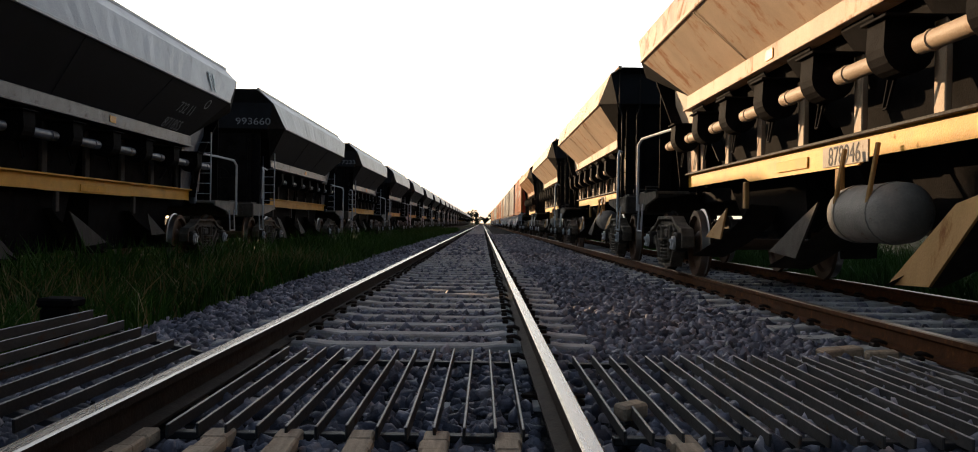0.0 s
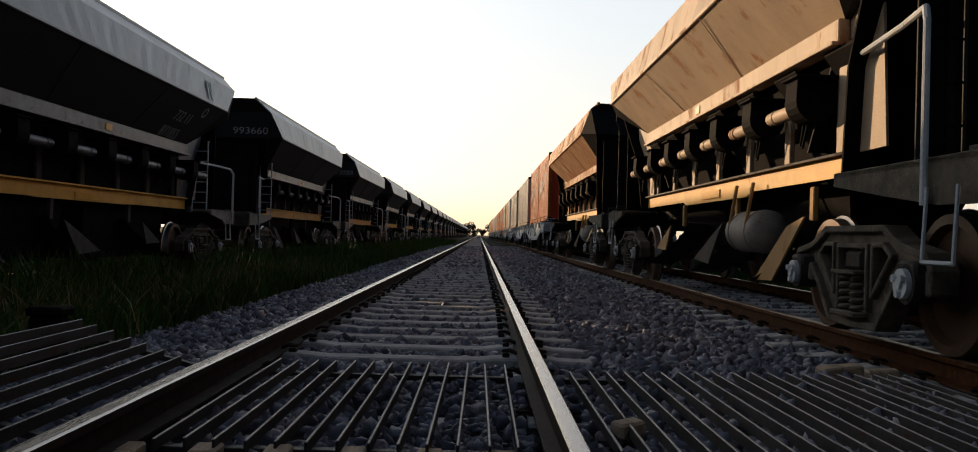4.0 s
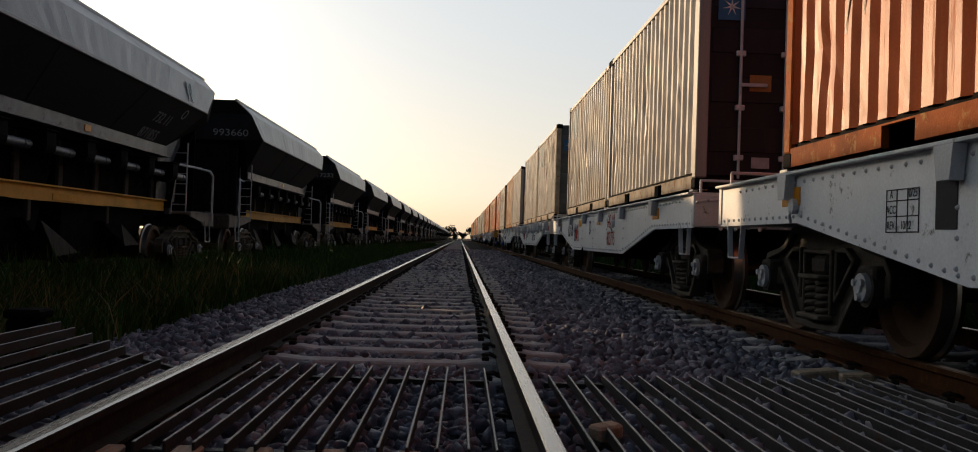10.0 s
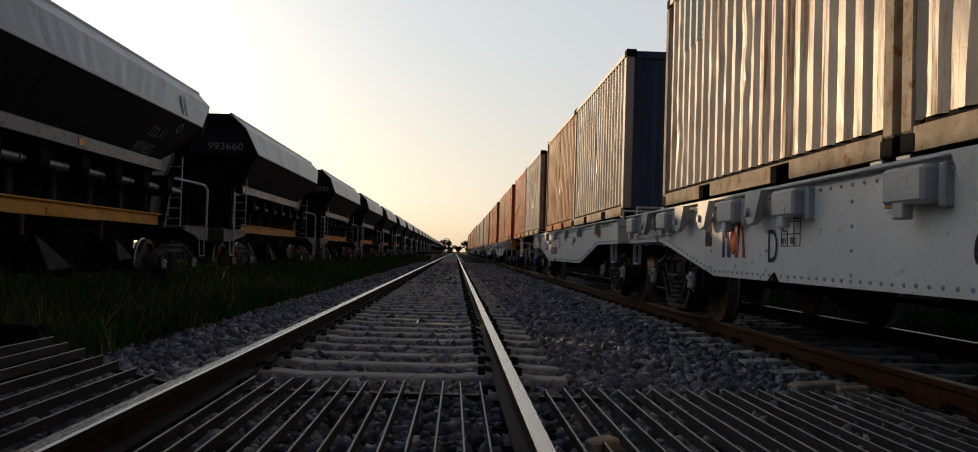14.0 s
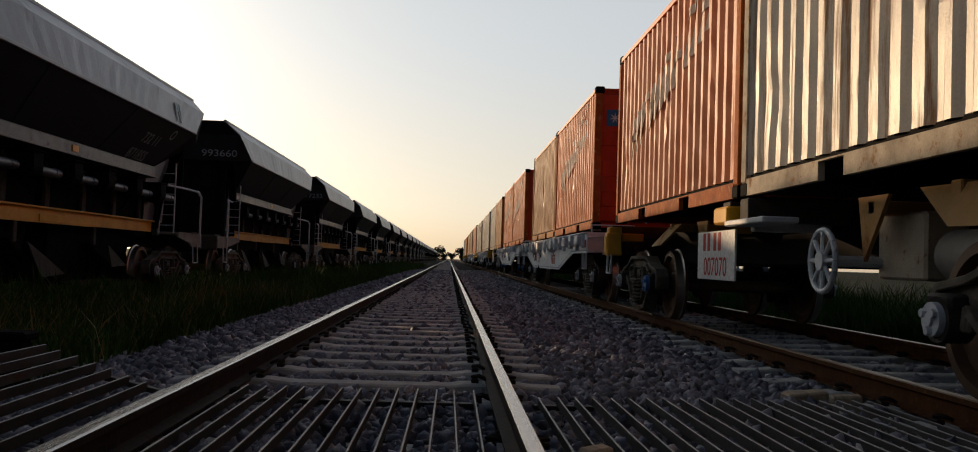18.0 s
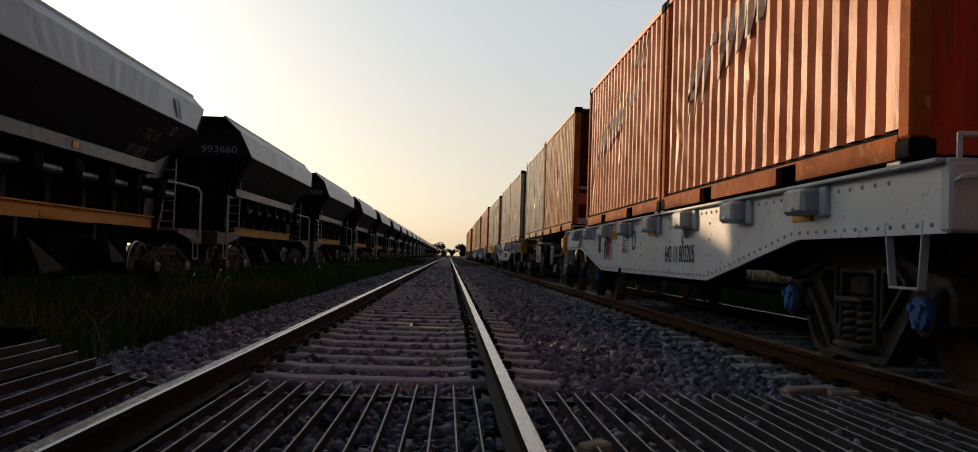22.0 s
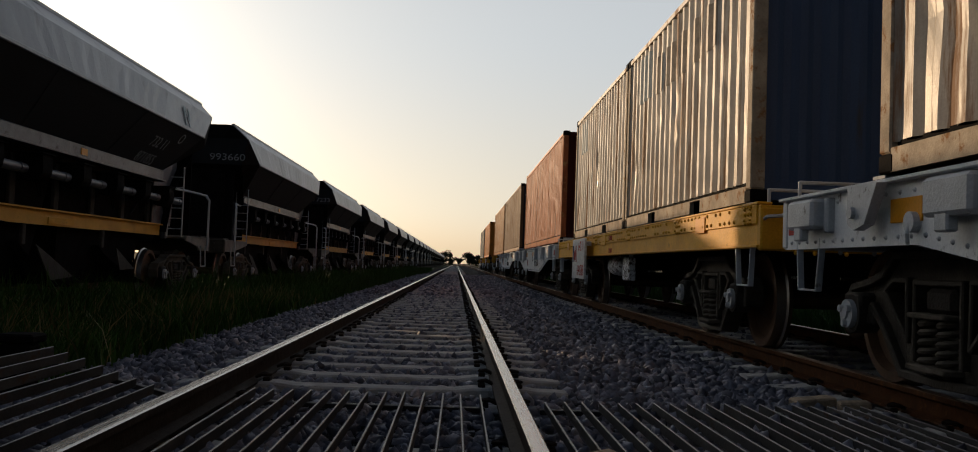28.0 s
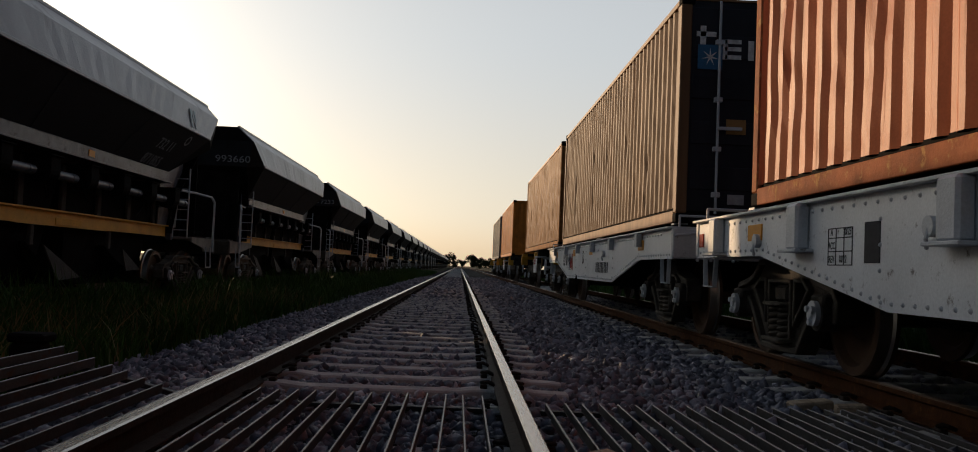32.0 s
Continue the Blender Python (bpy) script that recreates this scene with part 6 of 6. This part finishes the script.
def sleeper_mesh():
    bm = bmesh.new()
    top = [(-1.34, -0.012), (-1.12, -0.006), (-1.05, 0.004), (-0.68, 0.004), (-0.55, -0.012), (0.55, -0.012), (0.68, 0.004), (1.05, 0.004), (1.12, -0.006), (1.34, -0.012)]
    for half, drop in ((0.105, 0.0),):
        ups = [[bm.verts.new((x, s * half, z)) for x, z in top] for s in (-1, 1)]
        downs = [[bm.verts.new((x, s * (half + 0.03), -0.2)) for x, z in top] for s in (-1, 1)]
        n = len(top)
        for i in range(n - 1):
            bm.faces.new((ups[0][i], ups[0][i + 1], ups[1][i + 1], ups[1][i]))
            for k in (0, 1):
                bm.faces.new((ups[k][i], ups[k][i + 1], downs[k][i + 1], downs[k][i]))
        for i in (0, n - 1):
            bm.faces.new((ups[0][i], ups[1][i], downs[1][i], downs[0][i]))
    bmesh.ops.bevel(bm, geom=[e for e in bm.edges if abs(e.verts[0].co.z - e.verts[1].co.z) < 0.03 and abs(e.verts[0].co.y - e.verts[1].co.y) < 0.01], offset=0.014, segments=1, affect="EDGES")
    return mesh_of("sleeper", bm, M["concrete"])


def clip_mesh():
    bm = bmesh.new()
    for r in (-GAUGE, GAUGE):
        for s in (-1, 1):
            bent(bm, [(r + s * 0.055, -0.03, 0.03), (r + s * 0.10, -0.035, 0.05), (r + s * 0.15, 0, 0.045), (r + s * 0.10, 0.035, 0.05), (r + s * 0.055, 0.03, 0.03)], 0.011, 6)
            box(bm, (r + s * 0.13, 0, 0.015), (0.05, 0.09, 0.035), 0.008)
    return mesh_of("rail_clips", bm, M["rail"])


sleeper, clips = sleeper_mesh(), clip_mesh()
srnd = random.Random(11)
GRID_Y = (3.06, 5.25)           # the steel grid lies over the ballast between these
SLEEPERS = {0.0: [], X_RIGHT: []}
for cx, start, count in ((0.0, 6.0 - PITCH * 7, 150), (X_RIGHT, 1.3, 70)):
    bed_ = tagged(new("sleepers"), "row of weathered concrete sleepers set in crushed stone", "sleepers", kind="structure")
    for k in range(count):
        y = start + k * PITCH
        if cx == 0.0 and GRID_Y[0] - 0.2 < y < GRID_Y[1] + 0.3 and k % 2:
            continue
        SLEEPERS[cx].append(y)
        low = -0.035 if cx == 0.0 and y < 5.6 else 0.0
        ob = part("sleeper", sleeper, None, bed_, at=pose(cx + srnd.uniform(-0.015, 0.015), y, (RISE if cx else 0) + 0.008 + srnd.uniform(-0.006, 0.004) + low, 0, 0, srnd.uniform(-0.5, 0.5)))
        part("rail_clips", clips, None, ob)
bm = bmesh.new()
for k in [*range(-14, 0), *range(150, 420)]:
    box(bm, (0, 6.0 - PITCH * 7 + k * PITCH, -0.05), (2.68, 0.24, 0.1))
setting("far_sleepers", bm, M["concrete"], "concrete sleepers running on to the horizon and behind", "sleepers", kind="stuff")

# ---- steel grid of flat bars laid over the ballast ----
bar_mid = bmesh.new()
box(bar_mid, (0, 0, 0.002), (0.012, 1.0, 0.055), 0.003)
# tops take the paler steel, sides the darker, as the sky would light them
for f in bar_mid.faces:
    f.normal_update()
    f.material_index = 1 if f.normal.z > 0.5 else 0
bar_mesh = mesh_of("bar", bar_mid, (M["bar"], M["bar_top"]))


def grid_panel(label, places):
    g = thing("steel_grid", label, "grid", "cattle grid")
    ys = []
    for x, y0, y1, z in places:
        part("bar", bar_mesh, None, g, at=Matrix.Translation((x, (y0 + y1) / 2, z)) @ Euler((radians(srnd.uniform(-0.25, 0.25)), radians(srnd.uniform(-3, 3)), radians(srnd.uniform(-0.35, 0.35)))).to_matrix().to_4x4() @ Matrix.Diagonal((1, y1 - y0, 1, 1)))
        ys.append(x)
    for y in (GRID_Y[0] + 0.12, GRID_Y[1] - 0.12):
        bm = bmesh.new()
        rise = math.atan2(places[-1][3] - places[0][3], places[-1][0] - places[0][0]) if places[-1][0] > places[0][0] else math.atan2(places[0][3] - places[-1][3], places[0][0] - places[-1][0])
        box(bm, ((min(ys) + max(ys)) / 2, y, (places[0][3] + places[-1][3]) / 2 - 0.038), ((max(ys) - min(ys)) / math.cos(rise) + 0.06, 0.06, 0.03), 0.004, Matrix.Rotation(-rise, 3, "Y"))
        part("cross_bar", bm, M["bar"], g)
    return g


grid_panel("flat steel bars of a cattle grid lying between the rails", [(-0.70 + k * 0.1165, GRID_Y[0] + 0.02 * srnd.random(), GRID_Y[1] + 0.05 + 0.03 * srnd.random(), 0.03) for k in range(13)])
grid_panel("flat steel bars of a cattle grid beside the track", [(1.09 + k * 0.113, GRID_Y[0] - 0.05 + 0.03 * srnd.random(), GRID_Y[1] - 0.15 + 0.012 * k + 0.03 * srnd.random(), 0.03) for k in range(20)])
grid_panel("flat steel bars of a cattle grid at the grass edge", [(-1.10 - k * 0.12, GRID_Y[0] - 0.15, GRID_Y[1] - 0.3 + k * 0.05, 0.045 + 0.029 * k) for k in range(8)])
for x in (-0.81, -0.505, -0.22, 0.065, 0.35, 0.635, 1.325):
    bm = bmesh.new()
    n = 7
    for i in range(n):
        box(bm, (srnd.uniform(-0.004, 0.004), -0.5 + (i + 0.5) / n, 0), (0.1 + srnd.uniform(-0.008, 0.008), 1 / n + 0.004, 0.06 + srnd.uniform(-0.006, 0.006)), 0.008)
    ob = tagged(new("grid_plank", mesh_of("grid_plank", bm, M["plank"])), "sun-bleached timber batten lying in the ballast", "plank", "grid planks")
    ob.matrix_basis = pose(x, 2.66, -0.005, 0, 0, srnd.uniform(-1, 1))
bm = bmesh.new()
box(bm, (0, 0, 0.16), (0.2, 0.18, 0.62), 0.02)
box(bm, (0, 0.02, 0.5), (0.24, 0.22, 0.06), 0.015)
tagged(new("timber_post", mesh_of("timber_post", bm, M["black"])), "short dark timber post at the grid's grass end", "post").location = (-2.28, 5.6, -0.21)
for x, y, sx, sy, rz, name in ((2.93, 5.62, 0.30, 0.12, 12, "stone_block"), (3.16, 5.5, 0.2, 0.1, -8, "stone_block"), (1.2, 3.6, 0.14, 0.09, 30, "stone_block")):
    bm = bmesh.new()
    box(bm, (0, 0, 0), (sx, sy, 0.07), 0.012)
    ob = tagged(new(name, mesh_of(name, bm, M["plank"])), "pale broken stone slab lying on the ballast", "stone", "loose slabs")
    ob.matrix_basis = pose(x, y, 0.03, 3, -4, rz)

# ---- crushed stone ----
def ico():
    bm = bmesh.new()
    bmesh.ops.create_icosphere(bm, subdivisions=1, radius=1.0)
    v = np.array([x.co for x in bm.verts]); f = np.array([[q.index for q in x.verts] for x in bm.faces])
    bm.free()
    return v, f


def stones(name, label, xy, radius, seed, bed):
    """Broken stones at the places xy; bed gives the height of their middle."""
    g = np.random.default_rng(seed)
    v, f = ico()
    n = len(xy)
    shape = v[None] * (1 + g.uniform(-0.42, 0.42, (n, len(v), 1)))
    shape *= g.uniform(0.55, 1.35, (n, 1, 3)) * (radius * g.uniform(0.55, 1.5, (n, 1, 1)))
    a, b = g.uniform(0, 6.28, (2, n))
    ca, sa, cb, sb = np.cos(a), np.sin(a), np.cos(b), np.sin(b)
    x, y, z = shape[..., 0], shape[..., 1], shape[..., 2]
    y, z = y * cb[:, None] - z * sb[:, None], y * sb[:, None] + z * cb[:, None]
    x, y = x * ca[:, None] - y * sa[:, None], x * sa[:, None] + y * ca[:, None]
    co = np.stack([x + xy[:, :1], y + xy[:, 1:2], z + bed(xy[:, 0], xy[:, 1])[:, None] + g.uniform(-0.9, 0.8, (n, 1)) * radius], -1).reshape(-1, 3)
    faces = (f[None] + (np.arange(n) * len(v))[:, None, None]).reshape(-1, 3)
    me = bpy.data.meshes.new(name)
    me.vertices.add(len(co)); me.vertices.foreach_set("co", co.astype(np.float32).ravel())
    me.loops.add(faces.size); me.loops.foreach_set("vertex_index", faces.astype(np.int32).ravel())
    me.polygons.add(len(faces)); me.polygons.foreach_set("loop_start", np.arange(0, faces.size, 3, dtype=np.int32))
    me.update(calc_edges=True)
    me.materials.append(M["stone"])
    return tagged(new(name, me), label, "ballast", kind="stuff")


def bed_height(x, y):
    return np.interp(x, [-3.0, -2.35, -1.7, -1.3, 1.3, 1.6, 2.3, 2.8, 5.9, 6.6], [-0.3, -0.15, -0.05, -0.06, -0.06, -0.04, -0.045, -0.025, -0.025, -0.2])


def scatter(x0, x1, y0, y1, per, seed, keep=0.03):
    g = np.random.default_rng(seed)
    n = int((x1 - x0) * (y1 - y0) * per)
    xy = np.stack([g.uniform(x0, x1, n), g.uniform(y0, y1, n)], 1)
    ok = np.ones(n, bool)
    lucky = g.random(n) < keep
    for cx, list_ in SLEEPERS.items():
        ys_ = np.array(list_)
        near = np.abs(xy[:, 1:2] - ys_[None]).min(1) < 0.145
        over = near & (np.abs(xy[:, 0] - cx) < (1.3 if cx == 0 else 1.12)) & ~lucky
        if cx == 0:
            over &= ~((xy[:, 1] < 5.6) & (g.random(n) < 0.6))
        ok &= ~over
        for s in (-1, 1):
            ok &= np.abs(xy[:, 0] - cx - s * GAUGE) > 0.095
    return xy[ok]


stones("ballast_stones", "crushed blue-grey stones between the rails and tracks", scatter(-2.75, 3.35, 0.9, 9.0, 500, 1), 0.036, 2, bed_height)
stones("ballast_stones_middle", "crushed blue-grey stones between the rails and tracks", scatter(-2.85, 3.35, 9.0, 24.0, 300, 3), 0.037, 4, bed_height)
stones("ballast_stones_far", "distant crushed stones along the tracks", scatter(-2.85, 3.3, 24.0, 70.0, 70, 5), 0.055, 6, bed_height)
stones("ballast_stones_beside", "crushed stones under the moving train", scatter(3.5, 6.6, 2.0, 30.0, 110, 7), 0.04, 8, bed_height)

# ---- grass ----
def grass(name, label, patches, material, seed):
    """Bent tapering blades; patches are x0, x1, y0, y1, blades a square metre, height."""
    g = np.random.default_rng(seed)
    cos, fs, base = [], [], 0
    for x0, x1, y0, y1, per, height in patches:
        n = int((x1 - x0) * (y1 - y0) * per)
        x, y = g.uniform(x0, x1, n), g.uniform(y0, y1, n)
        clump = 0.55 + 0.45 * np.sin(x * 2.1 + 1.3 * np.sin(y * 0.9)) * np.cos(y * 1.7 + np.sin(x * 3.1))
        x += 0.35 * (g.random(n) ** 3) * np.sign(g.random(n) - 0.5)
        h = height * g.uniform(0.35, 1.15, n) * (0.55 + 0.6 * clump)
        a = g.uniform(0, 6.28, n)
        w = 0.006 + 0.007 * g.random(n) + height * 0.004
        lean = h * g.uniform(0.1, 0.75, n)
        b = g.uniform(0, 6.28, n)
        z = np.full(n, -0.22)
        dx, dy = np.cos(a) * w, np.sin(a) * w
        lx, ly = np.cos(b) * lean, np.sin(b) * lean
        p = np.stack([np.stack([x - dx, y - dy, z], -1), np.stack([x + dx, y + dy, z], -1),
                      np.stack([x - dx * 0.7 + lx * 0.35, y - dy * 0.7 + ly * 0.35, z + h * 0.6], -1), np.stack([x + dx * 0.7 + lx * 0.35, y + dy * 0.7 + ly * 0.35, z + h * 0.6], -1),
                      np.stack([x + lx, y + ly, z + h], -1)], 1)
        cos.append(p.reshape(-1, 3))
        i = base + np.arange(n)[:, None] * 5
        fs.append(np.concatenate([np.concatenate([i, i + 1, i + 3], 1), np.concatenate([i, i + 3, i + 2], 1), np.concatenate([i + 2, i + 3, i + 4], 1)]))
        base += 5 * n
    co, faces = np.concatenate(cos), np.concatenate(fs)
    me = bpy.data.meshes.new(name)
    me.vertices.add(len(co)); me.vertices.foreach_set("co", co.astype(np.float32).ravel())
    me.loops.add(faces.size); me.loops.foreach_set("vertex_index", faces.astype(np.int32).ravel())
    me.polygons.add(len(faces)); me.polygons.foreach_set("loop_start", np.arange(0, faces.size, 3, dtype=np.int32))
    me.update(calc_edges=True)
    me.materials.append(material)
    return tagged(new(name, me), label, "grass", kind="stuff")


grass("verge_grass", "rank green grass between the ballast and the standing train",
      [(-4.9, -2.7, 2.0, 16, 900, 0.42), (-5.3, -4.2, 4.0, 40, 260, 0.75), (-5.3, -4.2, 40, 110, 60, 0.8), (-4.9, -2.6, 16, 40, 420, 0.45), (-4.9, -2.6, 40, 120, 110, 0.5), (-9.5, -7.2, 4, 40, 160, 0.8), (-9.5, -7.2, 40, 140, 40, 0.9)], M["blade"], 21)
grass("dry_verge_grass", "dry straw-coloured stalks among the green grass", [(-4.9, -2.7, 3.0, 20, 70, 0.55), (-5.6, -4.4, 6.5, 10.5, 160, 0.6), (-9.5, -7.2, 4, 40, 20, 0.9)], M["dry"], 22)
grass("far_side_grass", "green grass beyond the moving train", [(6.8, 8.4, 2, 30, 420, 0.62), (8.4, 11, 2, 40, 120, 0.95), (6.9, 11, 30, 120, 60, 0.95)], M["blade"], 23)

# ---- distant trees ----
def tree(x, y, height, seed):
    r = random.Random(seed)
    t = thing("tree", "dark distant broadleaf tree on the horizon", "tree", "distant trees", pose(x, y, -0.3))
    bm = bmesh.new()
    cyl(bm, (0, 0, 0), (0.1, 0, height * 0.45), height * 0.035, 10, height * 0.02)
    for k in range(5):
        a = k * 1.26 + r.random()
        cyl(bm, (0.05, 0, height * 0.35), (math.cos(a) * height * 0.25, math.sin(a) * height * 0.25, height * (0.55 + 0.2 * r.random())), height * 0.012, 6, height * 0.004)
    part("trunk", bm, M["bark"], t)
    bm = bmesh.new()
    lumps = [(Vector((r.uniform(-0.38, 0.38), r.uniform(-0.3, 0.3), r.uniform(0.2, 0.75))) * height, height * r.uniform(0.18, 0.28)) for _ in range(9)]
    for k in range(1500):
        mid, size = lumps[k % 9]
        c = mid + Vector((r.gauss(0, 1), r.gauss(0, 1), r.gauss(0, 0.8))).normalized() * size * r.random() ** 0.4
        s = height * r.uniform(0.03, 0.06)
        nrm = Vector((r.uniform(-1, 1), r.uniform(-1, 1), r.uniform(-1, 1))).normalized()
        side = nrm.orthogonal().normalized() * s
        up = nrm.cross(side)
        vs = [bm.verts.new(c + side), bm.verts.new(c + up * 0.7), bm.verts.new(c - side), bm.verts.new(c - up * 0.7)]
        bm.faces.new(vs)
    part("crown", bm, M["leaf"], t)


for k, (x, h) in enumerate(((-9, 6.0), (-4.6, 7.4), (-14, 5.5), (1.2, 4.4), (6.6, 7.0), (10.5, 6.5), (-20, 5.5), (15, 6.0), (-26, 5.0), (-32, 5.4), (22, 6.0), (-39, 4.6), (29, 5.0))):
    tree(x * 1.05, 470 + 13 * (k % 3), h * 1.1, k)


# ---- what moves: the train rolls by, its wheels turn ----
TRAVEL = [(0, 0.0), (2, 13.31), (4, 26.62), (6, 39.93), (8, 53.24), (10, 66.47), (12, 79.4), (14, 92.4), (16, 105.5), (18, 118.75), (20, 132.14),
          (22, 145.56), (24, 159.02), (26, 172.53), (28, 186.05), (30, 199.55), (32, 213.0)]


def gone(t):
    """How far the train has rolled at t seconds."""
    return float(np.interp(t, [a for a, _ in TRAVEL], [b for _, b in TRAVEL]))


def motions():
    for ob, x, y, z in MOVERS:
        walk(ob, [(t, pose(x, y - s, z)) for t, s in TRAVEL])
    turning = [o for ob, *_ in MOVERS for o in ob.children_recursive if o.name.startswith("wheelset")]
    rows = [(k / 15, pose(0, 0, 0, math.degrees(gone(k / 15) / WHEEL_R))) for k in range(481)]
    walk(turning[0], rows)
    first = turning[0].animation_data
    for ob in turning[1:]:
        ob.rotation_mode = "QUATERNION"
        keys = ob.animation_data_create()
        keys.action = first.action
        keys.action_slot = first.action_slot


motions()
